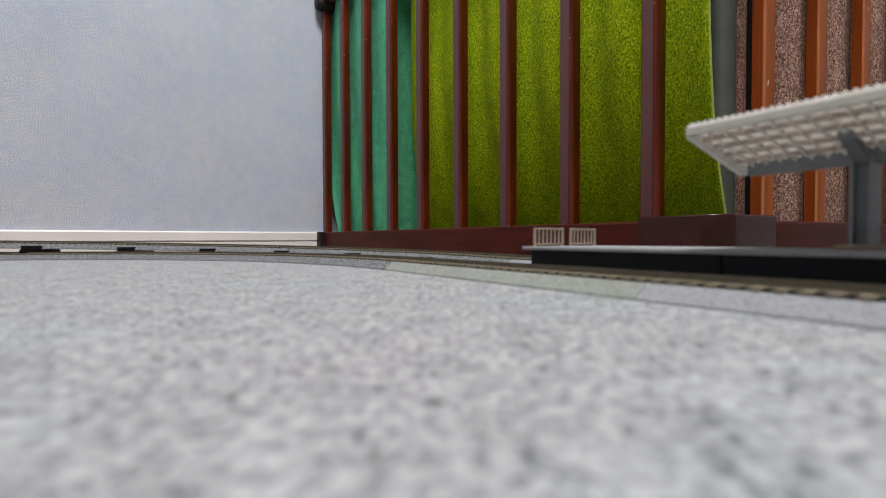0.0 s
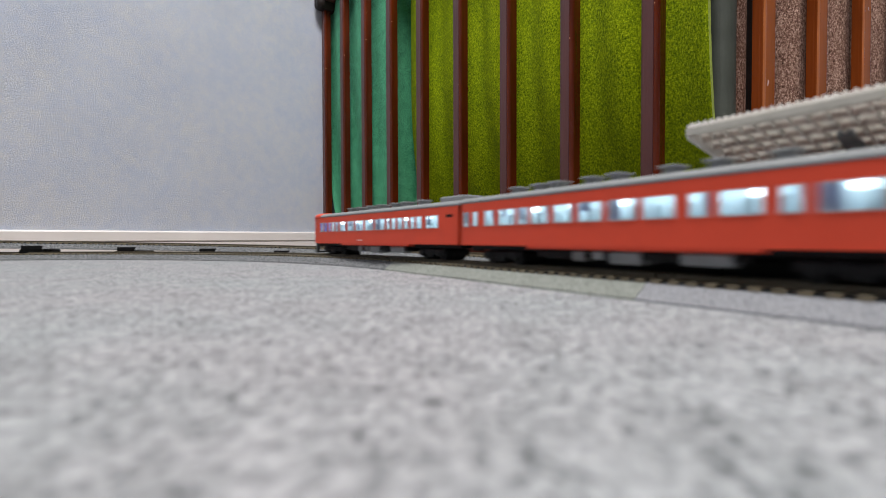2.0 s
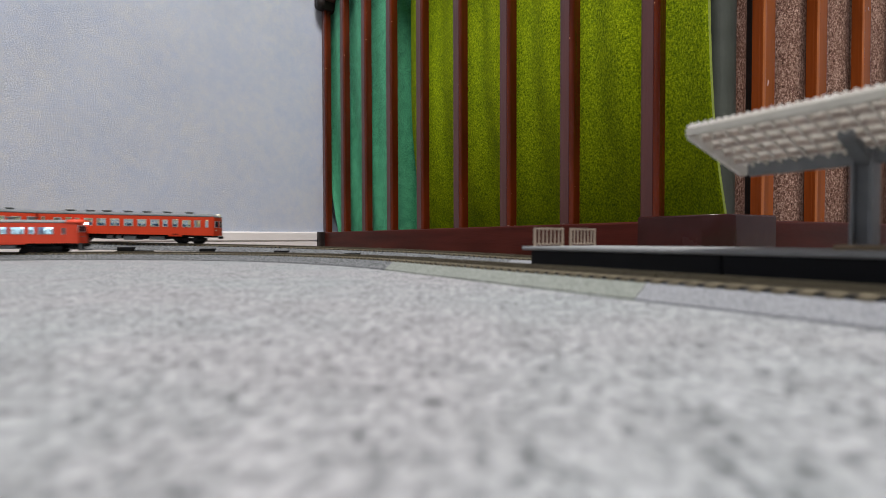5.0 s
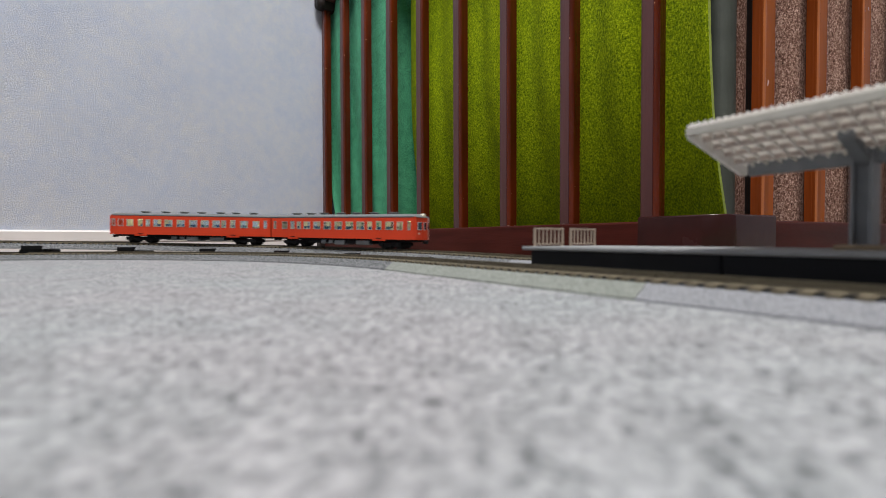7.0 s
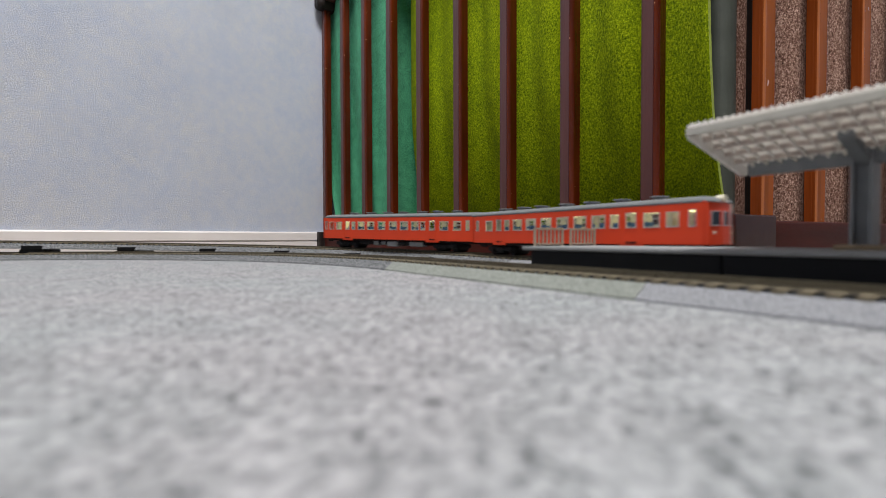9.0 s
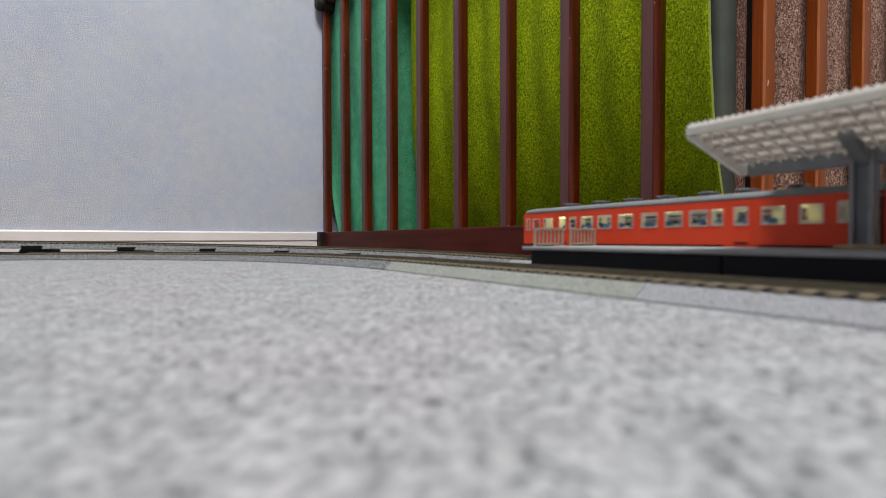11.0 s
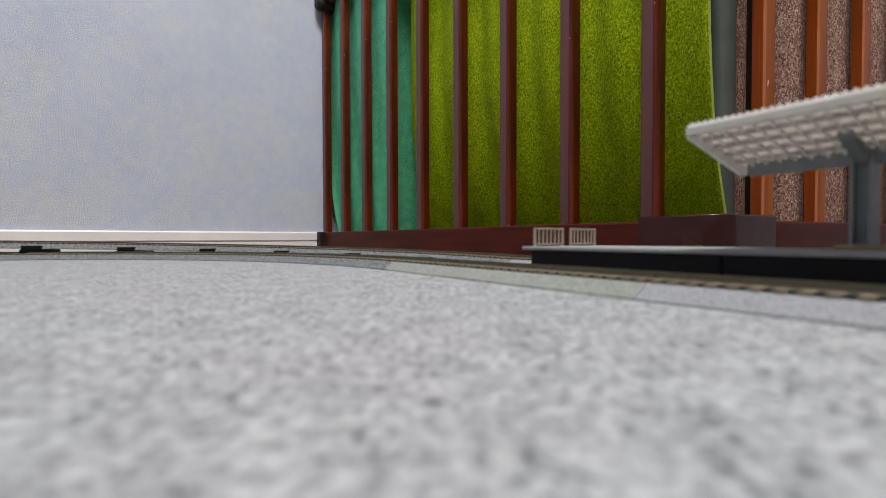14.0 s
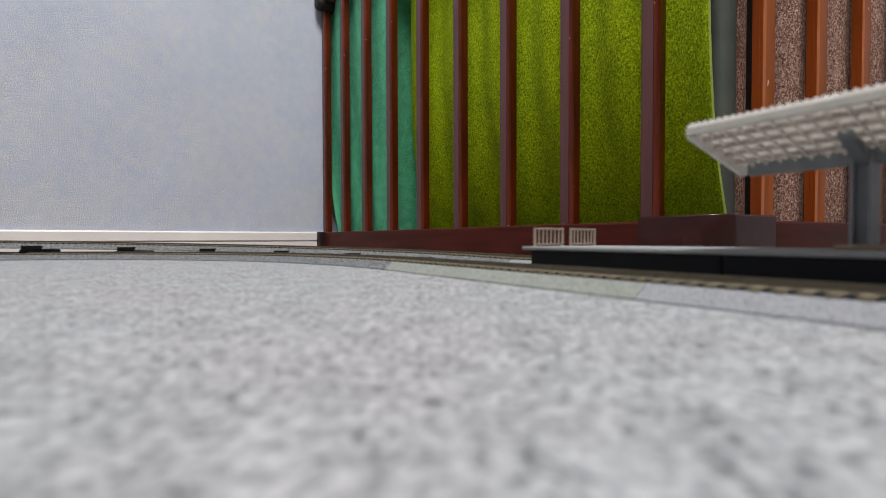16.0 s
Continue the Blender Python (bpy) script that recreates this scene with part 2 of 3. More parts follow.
for plastic, gloss in ((BLACK, .15), (UNDER, .15), (PLATSIDE, .2), (DARKWOOD, .2), (ROOFPALE, .2), (ROOFGREY, .2), (VERMILION, .3), (DEEP_RED, .3), (TIE, .2), (RAIL, .25)):
    plastic.node_tree.nodes["Principled BSDF"].inputs["Specular IOR Level"].default_value = gloss


# ---- mesh helpers ----
def part(name, bm, mat, parent=None, label="", smooth=False):
    me = bpy.data.meshes.new(name)
    bm.normal_update()
    bm.to_mesh(me)
    bm.free()
    for m in (mat if isinstance(mat, (list, tuple)) else [mat]):
        me.materials.append(m)
    if smooth:
        for p in me.polygons:
            p.use_smooth = True
    ob = new(name, me)
    ob.parent = parent
    if label:
        tagged(ob, label)
    return ob


def share(name, ob, m, parent):
    o = new(name, ob.data)
    o.parent = parent
    o.matrix_basis = m
    return o


def box(bm, x0, x1, y0, y1, z0, z1, bevel=0.0, mi=0, segs=1):
    g = bmesh.ops.create_cube(bm, size=1.0, matrix=Matrix.Translation(((x0 + x1) / 2, (y0 + y1) / 2, (z0 + z1) / 2)) @ Matrix.Diagonal((x1 - x0, y1 - y0, z1 - z0, 1)))
    vs = g["verts"]
    fs = {f for v in vs for f in v.link_faces}
    for f in fs:
        f.material_index = mi
    if bevel:
        es = list({e for v in vs for e in v.link_edges})
        bmesh.ops.bevel(bm, geom=es, offset=bevel, segments=segs, affect="EDGES", profile=0.5)
    return bm


def boxed(*a, **k):
    return box(bmesh.new(), *a, **k)


def loft(rings, closed=True, caps=True):
    """One mesh through a row of rings, each a list of places."""
    bm = bmesh.new()
    vs = [[bm.verts.new(p) for p in r] for r in rings]
    k = len(vs[0])
    for a, b in zip(vs, vs[1:]):
        for i in range(k if closed else k - 1):
            j = (i + 1) % k
            bm.faces.new((a[i], a[j], b[j], b[i]))
    if caps and closed:
        bm.faces.new(list(reversed(vs[0])))
        bm.faces.new(vs[-1])
    bmesh.ops.recalc_face_normals(bm, faces=bm.faces)
    return bm


def cylinder(bm, r, depth, m, seg=16):
    bmesh.ops.create_cone(bm, cap_ends=True, segments=seg, radius1=r, radius2=r, depth=depth, matrix=m)
    return bm


def thing(name, label, category, group="", m=None):
    e = new(name)
    e.empty_display_size = 0.02
    tagged(e, label, category, group)
    if m is not None:
        e.matrix_basis = m
    return e


# ---- room ----
A0, A1, V0, V1, TOP = -1.06, 3.6, -2.6, 1.75, 2.32


def setting(name, bm, mat, label):
    o = part(name, bm, mat, None, label)
    o.matrix_basis = ROOM
    tagged(o, label, name.split("_")[0], kind="structure")
    return o


setting("floor", boxed(A0 - .1, A1 + .1, V0 - .1, V1 + .1, FLOOR - .05, FLOOR), FLOORWOOD, "wooden room floor under the layout board")
setting("wall_far", boxed(A0 - .1, A0, V0 - .1, V1 + .1, FLOOR, TOP), WALLPAPER, "pale blue embossed wallpaper wall behind the tracks")
setting("wall_right", boxed(A0, A1, V1, V1 + .1, FLOOR, TOP), WALLPAPER, "pale blue embossed wallpaper wall behind the rack")
setting("wall_left", boxed(A0, A1, V0 - .1, V0, FLOOR, TOP), WALLPAPER, "pale blue embossed wallpaper side wall")
setting("wall_near", boxed(A1, A1 + .1, V0 - .1, V1 + .1, FLOOR, TOP), WALLPAPER, "pale blue embossed wallpaper end wall")
setting("ceiling", boxed(A0 - .1, A1 + .1, V0 - .1, V1 + .1, TOP, TOP + .08), PLASTER, "plain white ceiling")


def baseboard_profile():
    """Thickness out of the wall against height: a stepped board with one groove."""
    return [(0, 0), (.009, 0), (.009, .0412), (.0035, .0418), (.0035, .0438), (.0095, .0444), (.0095, .0605), (.0075, .0635), (0, .0635)]


for nm, rings in (("baseboard_far", [[(A0 + t, v, FLOOR + z) for t, z in baseboard_profile()] for v in (V0 + .01, V1 - .01)]),
                  ("baseboard_left", [[(a, V0 + t, FLOOR + z) for t, z in baseboard_profile()] for a in (A0 + .01, A1)]),
                  ("baseboard_right", [[(a, V1 - t, FLOOR + z) for t, z in baseboard_profile()] for a in (A0 + .01, A1)])):
    setting(nm, loft(rings), CREAM, "cream grooved baseboard along the wallpaper wall")

# ceiling lamp
lamp = thing("ceiling_light", "square white ceiling light with a glowing diffuser", "ceiling light", m=pose(LAMP[0], LAMP[1], TOP, 0, 0, -52))
part("frame", boxed(-.39, .39, -.39, .39, -.03, 0, .008), PLASTER, lamp)
part("diffuser", boxed(-.36, .36, -.36, .36, -.045, -.031, .006), LAMPGLOW, lamp, "glowing white diffuser")
ld = bpy.data.lights.new("ceiling_lamp", "AREA")
ld.shape, ld.size, ld.size_y, ld.energy, ld.color = "RECTANGLE", 0.7, 0.7, LAMP_POWER, (1.0, 0.985, 0.965)
lo = new("ceiling_lamp", ld)
lo.matrix_basis = pose(LAMP[0], LAMP[1], TOP - .05, 0, 0, -52)

# layout board
board = thing("layout_board", "low board covered with mottled grey felt, carrying the tracks", "board", m=ROOM)
part("panel", boxed(-.56, 2.2, -.95, .222, FLOOR, -.003, .001), FLOORWOOD, board)
part("felt", boxed(-.562, 2.202, -.952, .224, -.0028, 0, .0008), FELT, board, "mottled grey felt sheet")


# ---- slatted rack ----
RV = 0.4508          # front face of the slats
BASE_TOP = EYE + .0178
P = 0.1


def slat_bm(w, d, z0, z1, edge=True):
    """An upright slat: a flat front, a fine groove and a rounded bead on the near edge."""
    r = .0032
    f = w - r * 1.6
    prof = [(0, d), (0, .0012), (.0012, 0), (f - .0006, 0), (f - .0003, .0007), (f, .0004)]
    prof += [(f + r * 1.6 * math.sin(t), .0004 + r - r * math.cos(t)) for t in [i * math.pi / 12 for i in range(1, 7)]]
    prof += [(w, d)]
    bm = loft([[(x, y, z) for x, y in prof] for z in (z0, z1)])
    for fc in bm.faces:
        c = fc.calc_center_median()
        # near edge and bead take the colour with warm reflections painted in
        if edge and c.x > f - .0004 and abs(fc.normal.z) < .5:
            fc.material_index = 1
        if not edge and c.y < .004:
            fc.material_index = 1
    return bm


def short_slat_bm(w, d, z0, z1):
    """An upright slat of the short side: a rounded bead on the far corner, a flat face."""
    r = .0026
    prof = [(0, d), (0, r * 1.5), (.0005, r * 1.25)]
    prof += [(.0005 + r * (1 - math.cos(t)), -.0007 + r * (1 - math.sin(t))) for t in [i * math.pi / 12 for i in range(0, 8)]]
    prof += [(r * 2.2, .0005), (w - .0012, .0005), (w, .0016), (w, d)]
    bm = loft([[(x, y, z) for x, y in prof] for z in (z0, z1)])
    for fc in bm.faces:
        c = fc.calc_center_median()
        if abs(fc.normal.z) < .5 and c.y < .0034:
            # lit front, highlight bead and dimmer side are painted by position
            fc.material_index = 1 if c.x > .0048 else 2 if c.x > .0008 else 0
    return bm


rack = thing("slatted_rack", "mahogany-stained slatted wooden rack standing on the floor", "rack", m=ROOM)
U8 = 0.2506
slat0 = None
for n in range(0, 9):
    a = -(U8 + (8 - n) * P + .0062 * math.sin(math.pi * n / 8))
    if slat0 is None:
        slat0 = part("slat", slat_bm(.0188, .0145, BASE_TOP - .004, .575), [WOOD, WOODEDGELIT], rack)
        slat0.matrix_basis = pose(a, RV + .004, 0)
    else:
        share("slat", slat0, pose(a, RV + .004, 0), rack)
# short side, a little wider than a right angle from the long one
TURN = 78.8
E2 = Vector((math.cos(radians(TURN)), math.sin(radians(TURN))))
OUT2 = Vector((E2.y, -E2.x))
P2 = Vector((-.164, .526))
K2 = Vector((-.179, RV))
for k in range(9):
    q = P2 + E2 * .1 * k
    if k == 0:
        slat1 = part("slat", short_slat_bm(.0225, .0105, BASE_TOP - .004, .575), [SLATSIDEDIM, SLATFRONTLIT, BEADGLINT], rack, "chipped slat with warm light painted into its orange faces")
        slat1.matrix_basis = pose(q.x, q.y, 0, 0, 0, TURN)
    else:
        share("slat", slat1, pose(q.x, q.y, 0, 0, 0, TURN), rack)
part("base_rail", boxed(-1.035, -.232, RV, RV + .03, FLOOR, BASE_TOP, .0022, segs=2), WOODBASE, rack)
o = part("base_rail", boxed(-.05, .95, -.004, .026, FLOOR, BASE_TOP, .0022, segs=2), WOODBASE, rack)
o.matrix_basis = pose(P2.x, P2.y, 0, 0, 0, TURN)
o = part("top_rail", boxed(-.06, .95, -.006, .03, .572, .62, .006, segs=2), WOOD, rack)
o.matrix_basis = pose(P2.x, P2.y, 0, 0, 0, TURN)
arc = [K2 + Vector((math.sin(t), -math.cos(t))) * .022 for t in [radians(TURN) * i / 20 for i in range(21)]]
plan = [Vector((-.2385, RV + .02)), Vector((-.2385, RV - .0215))] + arc + [K2 + E2 * .061 + OUT2 * .0215, K2 + E2 * .061 - OUT2 * .02, K2 - OUT2 * .03]
zt = BASE_TOP + .0035
rings = [[(p.x, p.y, z) for p in plan] for z in (FLOOR, zt - .0015)]
mid = sum(plan, Vector((0, 0))) / len(plan)
rings.append([(p.x + (mid.x - p.x) * .02, p.y + (mid.y - p.y) * .02, zt) for p in plan])
foot = part("corner_foot", loft(rings), WOODFOOT, rack, "rounded dark mahogany corner foot")
for p in foot.data.polygons:
    p.use_smooth = abs(p.normal.z) < .2 and p.area < .0012
part("end_foot", boxed(-1.055, -1.033, RV - .012, RV + .05, FLOOR, BASE_TOP + .001, .003, segs=2), DARKWOOD, rack, "dark end cap")
part("top_rail", boxed(-1.035, -.17, RV - .004, RV + .03, .572, .62, .006, segs=2), WOOD, rack)
part("top_end", boxed(-1.052, -1.02, RV - .016, RV + .045, .556, .63, .01, segs=3), DARKWOOD, rack, "dark rounded end cap")
part("back_rail", boxed(-1.035, -.1, 1.6, 1.63, FLOOR, BASE_TOP, .002), WOODBASE, rack)


def paint_chip(a, v, z, turn, size):
    """A flake of lacquer lying on the rack's base."""
    bm = loft([[(x * size, y * size, zz * size) for x, y in ((-1, -.5), (.2, -.8), (1, -.1), (.4, .7), (-.7, .5))] for zz in (0, .45)])
    o = part("paint_chip", bm, FENCE)
    o.matrix_basis = ROOM @ pose(a, v, z, 0, 0, turn)
    tagged(o, "tiny pale flake lying on the rack base", "paint chip", "flakes on the rack base")


for a, v, z, turn, size in ((-.2065, RV - .006, zt, 20, .0016), (-.995, RV + .004, BASE_TOP, 70, .0022), (-.435, RV + .0015, BASE_TOP, 10, .0014),
                            (-.424, RV + .0018, BASE_TOP, 130, .0010), (-.345, RV + .0016, BASE_TOP, 40, .0012), (-.515, RV + .002, BASE_TOP, 85, .0010)):
    paint_chip(a, v, z, turn, size)


# ---- rolled mats inside the rack ----
def sheet_bm(pts, thick, z0, z1, belly, lean, first, fold=0.0):
    bm = bmesh.new()
    zs = [z0 + (z1 - z0) * (i / 20) ** 1.3 for i in range(21)]
    cols = []
    for i, p in enumerate(pts):
        t = (pts[min(i + 1, len(pts) - 1)] - pts[max(i - 1, 0)]).normalized()
        nrm = Vector((-t.y, t.x)) * thick / 2
        row = []
        for z in zs:
            sh = 0.0
            if lean and first:
                sh = lean(z) if i == 0 else max(0.0, lean(z) - i * (pts[1] - pts[0]).length * .9)
            q = p + t * sh + Vector((0, belly * max(0, 1 - z / .3) ** 2 * min(1, .55 + i * .06) * min(1, max(0, (len(pts) - 1 - i) / 12))))
            q.y += fold * math.sin(i * .72 - 11 * max(0, .34 - z) + .5)
            row.append((bm.verts.new((q.x + nrm.x, q.y + nrm.y, z)), bm.verts.new((q.x - nrm.x, q.y - nrm.y, z))))
        cols.append(row)
    for c0, c1 in zip(cols, cols[1:]):
        for k in range(20):
            f = bm.faces.new((c0[k][0], c1[k][0], c1[k + 1][0], c0[k + 1][0]))
            f.smooth = True
            f.material_index = 0
            f = bm.faces.new((c0[k][1], c0[k + 1][1], c1[k + 1][1], c1[k][1]))
            f.smooth = True
            f.material_index = 1
        for k in (0, 20):
            bm.faces.new((c0[k][0], c0[k][1], c1[k][1], c1[k][0])).material_index = 2
    for c in (cols[0], cols[-1]):
        for k in range(20):
            bm.faces.new((c[k][0], c[k + 1][0], c[k + 1][1], c[k][1])).material_index = 2
    bmesh.ops.recalc_face_normals(bm, faces=bm.faces)
    return bm


def sheet(name, curve, thick, z0, z1, mat, label, belly=0.0, lean=None, fold=0.0, share_out=.68):
    """A standing rolled sheet: curve gives plan places (a, v) from the free edge inwards."""
    pts = [Vector(p) for p in curve]
    t = thing(name, label, "mat roll", "rolled mats in the rack", ROOM)
    k = int(len(pts) * share_out)
    part("outer_turn", sheet_bm(pts[:k], thick, z0, z1, belly, lean, True, fold), mat, t)
    part("inner_turn", sheet_bm(pts[k:], thick, z0, z1, 0.0, None, False), mat, t)
    return t


sheet("mat_roll", [(-1.0575 + .0115 * i, RV + .0245) for i in range(22)] +
      [(-.810 + .035 * math.sin(t), RV + .0595 - .035 * math.cos(t)) for t in [i * math.pi / 12 for i in range(1, 7)]] +
      [(-.775, RV + .07 + .02 * i) for i in range(1, 12)] + [(-.793 - .03 * i, RV + .30) for i in range(8)],
      .004, FLOOR, .8, [TEAL, TEAL, TEAL], "teal green felt-like mat rolled up behind the rack slats", belly=.012, lean=lambda z: .055 * max(0, 1 - z / .27) ** 1.4, fold=.005)
pillow = lambda a: RV + .048 - .014 * (.5 - .5 * math.cos(2 * math.pi * (a + .2412) / P))     # held back by each slat, bulging between them
sheet("mat_roll", [(-.1935 - .0075 * i, pillow(-.1935 - .0075 * i)) for i in range(0, 70)] +
      [(-.722 - .045 * math.sin(t), RV + .0975 - .0475 * math.cos(t)) for t in [i * math.pi / 12 for i in range(1, 7)]] +
      [(-.767, RV + .11 + .02 * i) for i in range(1, 7)] + [(-.64 + .05 * i, RV + .27) for i in range(0, 7)],
      .004, FLOOR, .8, [GRASS, BACKING, EDGE], "olive green grass mat rolled up behind the rack slats",
      lean=lambda z: .0045 - .0060 * max(0, 1 - z / .12), belly=.088, share_out=.88)
bm = bmesh.new()
cylinder(bm, .0145, .84, Matrix.Translation((-.2172, RV + .115, FLOOR + .42)), 40)
o = part("mat_roll", bm, BACKING, None, smooth=False)
o.matrix_basis = ROOM
tagged(o, "dark grey backing sheet rolled into a tube", "mat roll", "rolled mats in the rack")
rolls = [(Vector((-.224, .605)), .02)] + [(P2 + E2 * (.118 + .1 * k) - OUT2 * .040, .021) for k in range(5)]
for c, r in rolls:
    sheet("mat_roll", [(c.x + r * (1 - .05 * t) * math.cos(t + 2.2), c.y + r * (1 - .05 * t) * math.sin(t + 2.2)) for t in [i * 2 * math.pi / 40 for i in range(70)]],
          .004, FLOOR, .8, [BROWN, BROWN, BROWN], "speckled brown ground mat rolled up behind the rack slats")
# added panel: its near-black colour stands for shade behind the mats
o = part("back_panel", boxed(.06, .95, .105, .115, FLOOR, .575, .001), DARKWOOD, rack, "unseen dark panel added for the shade inside the rack")
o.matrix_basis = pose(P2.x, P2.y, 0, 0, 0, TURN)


# ---- tracks ----
ANG = .5823
DIR = Vector((-math.sin(ANG), math.cos(ANG)))
NRM = Vector((-math.cos(ANG), -math.sin(ANG)))


class Path:
    """A straight, a half circle to the left and a straight back; s in metres."""

    def __init__(self, x0, radius, s0, rise, flat):
        self.o, self.r, self.s0, self.rise, self.flat = Vector((x0, .2)), radius, s0, rise, flat
        self.c = self.o + DIR * s0 + NRM * radius

    def lift(self, s):
        return min(.0209 * max(0, s - self.flat), .026) if self.rise else 0.0

    def at(self, s, off=0.0):
        """Plan place at s, off metres to the left, and the heading in radians."""
        a = min(max((s - self.s0) / self.r, 0), math.pi)
        rad = self.r - off
        p = self.c - (NRM * math.cos(a) - DIR * math.sin(a)) * rad
        h = math.atan2(DIR.y, DIR.x) + a
        if s < self.s0:
            p = self.o + DIR * s + NRM * off
        elif a >= math.pi:
            p = p - DIR * (s - self.s0 - math.pi * self.r)
        return p, h


INNER = Path(.0055655, .31896, .02903, False, 0)
OUTER = Path(.080623, .33774, .0435, True, .0655)
RAILTOP = .0062
GAUGE = .0045


def along(path, s0, s1, prof, step=.006):
    k = max(1, int(math.ceil((s1 - s0) / step)))
    rings = []
    for i in range(k + 1):
        s = s0 + (s1 - s0) * i / k
        z = path.lift(s)
        ring = []
        for off, h in prof:
            p, _ = path.at(s, off)
            ring.append((p.x, p.y, h + z))
        rings.append(ring)
    return loft(rings)


TIE_BM = boxed(-.0013, .0013, -.0088, .0088, .0038, .0051, .0002)
TIE_ME = None


def track_section(path, s0, s1, mat, label, group):
    global TIE_ME
    t = thing("track_section", label, "model track", group)
    prof = [(.0137, .0), (.0135, .0007), (.0090, .0040), (.0085, .0042), (-.0085, .0042), (-.0090, .0040), (-.0135, .0007), (-.0137, .0)]
    part("roadbed", along(path, s0 + .00008, s1 - .00008, prof), mat, t)
    # added dark web: shade in the sleeper gaps put in as colour
    part("sleeper_bed", along(path, s0 + .0002, s1 - .0002, [(.0083, .0040), (.0083, .0049), (-.0083, .0049), (-.0083, .0040)]), [BLACK, BEDSHADE], t, "dark web painting in the shade between the sleepers")
    for p in t.children[-1].data.polygons:
        p.material_index = 1 if p.normal.z > .7 else 0
    for side in (1, -1):
        c = side * GAUGE
        rp = [(c - .0009, .0050), (c - .0009, .0052), (c - .0003, .0054), (c - .0004, RAILTOP - .0004), (c - .0004, RAILTOP), (c + .0004, RAILTOP), (c + .0004, RAILTOP - .0004), (c + .0003, .0054), (c + .0009, .0052), (c + .0009, .0050)]
        part("rail", along(path, s0 + .0002, s1 - .0002, rp), RAIL, t)
    k = int((s1 - s0) / .0043)
    for i in range(k):
        s = s0 + (i + .5) * (s1 - s0) / k
        p, h = path.at(s)
        m = Matrix.Translation((p.x, p.y, path.lift(s))) @ Matrix.Rotation(h, 4, "Z")
        if TIE_ME is None:
            TIE_ME = part("sleeper", TIE_BM, TIE, t)
            TIE_ME.matrix_basis = m
        else:
            share("sleeper", TIE_ME, m, t)
    return t


def plain_track(path, s0, s1, label):
    """Far stretches of the loop, out of the middle of the layout."""
    t = thing("track_section", label, "model track", "loop tracks")
    part("roadbed", along(path, s0 + .0003, s1, [(.0122, 0), (.0082, .0043), (-.0082, .0043), (-.0122, 0)], .02), BALLAST_GREY, t)
    for side in (1, -1):
        c = side * GAUGE
        part("rail", along(path, s0, s1, [(c - .0004, .0045), (c - .0004, RAILTOP), (c + .0004, RAILTOP), (c + .0004, .0045)], .02), RAIL, t)


GREY_L = "grey ballasted model track with brown rails on the felt"
for s0, s1, mt, lb in ((-.236, -.096, BALLAST_LILAC, "pale lilac-grey ballasted model track beside the platform"),
                       (-.096, .042, BALLAST_GREEN, "greenish grey ballasted model track beside the platform"),
                       (.042, .355, BALLAST_GREY, GREY_L), (.355, .605, BALLAST_GREY, GREY_L)):
    track_section(INNER, s0, s1, mt, lb, "inner loop track")
for s0, s1, mt, lb in ((-.12, .0655, BALLAST_LILAC, "pale grey ballasted model track behind the platform"),
                       (.0655, .33, BALLAST_GREY, "grey ballasted model track rising on black piers"),
                       (.33, .60, BALLAST_GREY, "grey ballasted model track raised on black piers")):
    track_section(OUTER, s0, s1, mt, lb, "outer loop track")
plain_track(INNER, -.9, -.236, GREY_L)
plain_track(INNER, .605, 2.75, GREY_L)
plain_track(OUTER, -1.05, -.12, GREY_L)
plain_track(OUTER, .60, 1.55, "grey ballasted model track raised on black piers")


def pier(s):
    h = OUTER.lift(s)
    p, a = OUTER.at(s)
    t = thing("track_pier", "black plastic pier lifting the outer track", "track pier", "piers under the rising track", Matrix.Translation((p.x, p.y, 0)) @ Matrix.Rotation(a, 4, "Z"))
    part("block", boxed(-.008, .008, -.0135, .0135, 0, max(h - .0003, .0006), .0003), BLACK, t)
    for y in (1, -1):
        part("clip", boxed(-.0066, .0066, min(y * .0112, y * .0141), max(y * .0112, y * .0141), max(h - .0006, 0), h + .0025, .0003), BLACK, t)


for k in range(0, 20):
    pier(.135 + .069 * k)

# ---- platform ----
# platform frame: local x along the track (away), local y to the far side (right)
PLAT = Matrix.Translation((0, 0, 0)) @ Matrix.Rotation(math.atan2(DIR.y, DIR.x), 4, "Z")
Y_IN, Y_OUT = -.1253, -.1668     # left-positive frame: the track side and the outer side
X_END = .134
plat = thing("station_platform", "grey-topped model station platform with black sides", "platform", m=PLAT)
for i in range(4):
    x1 = X_END - .0035 - i * .0705
    part("side_block", boxed(x1 - .0702, x1, Y_OUT + .0015, Y_IN - .0015, 0, .0111, .0004), PLATSIDE, plat, "black panelled side")
part("deck", boxed(X_END - .285, X_END, Y_OUT, Y_IN, .0110, .0124, .0004, segs=2), PLATTOP, plat, "grey deck")


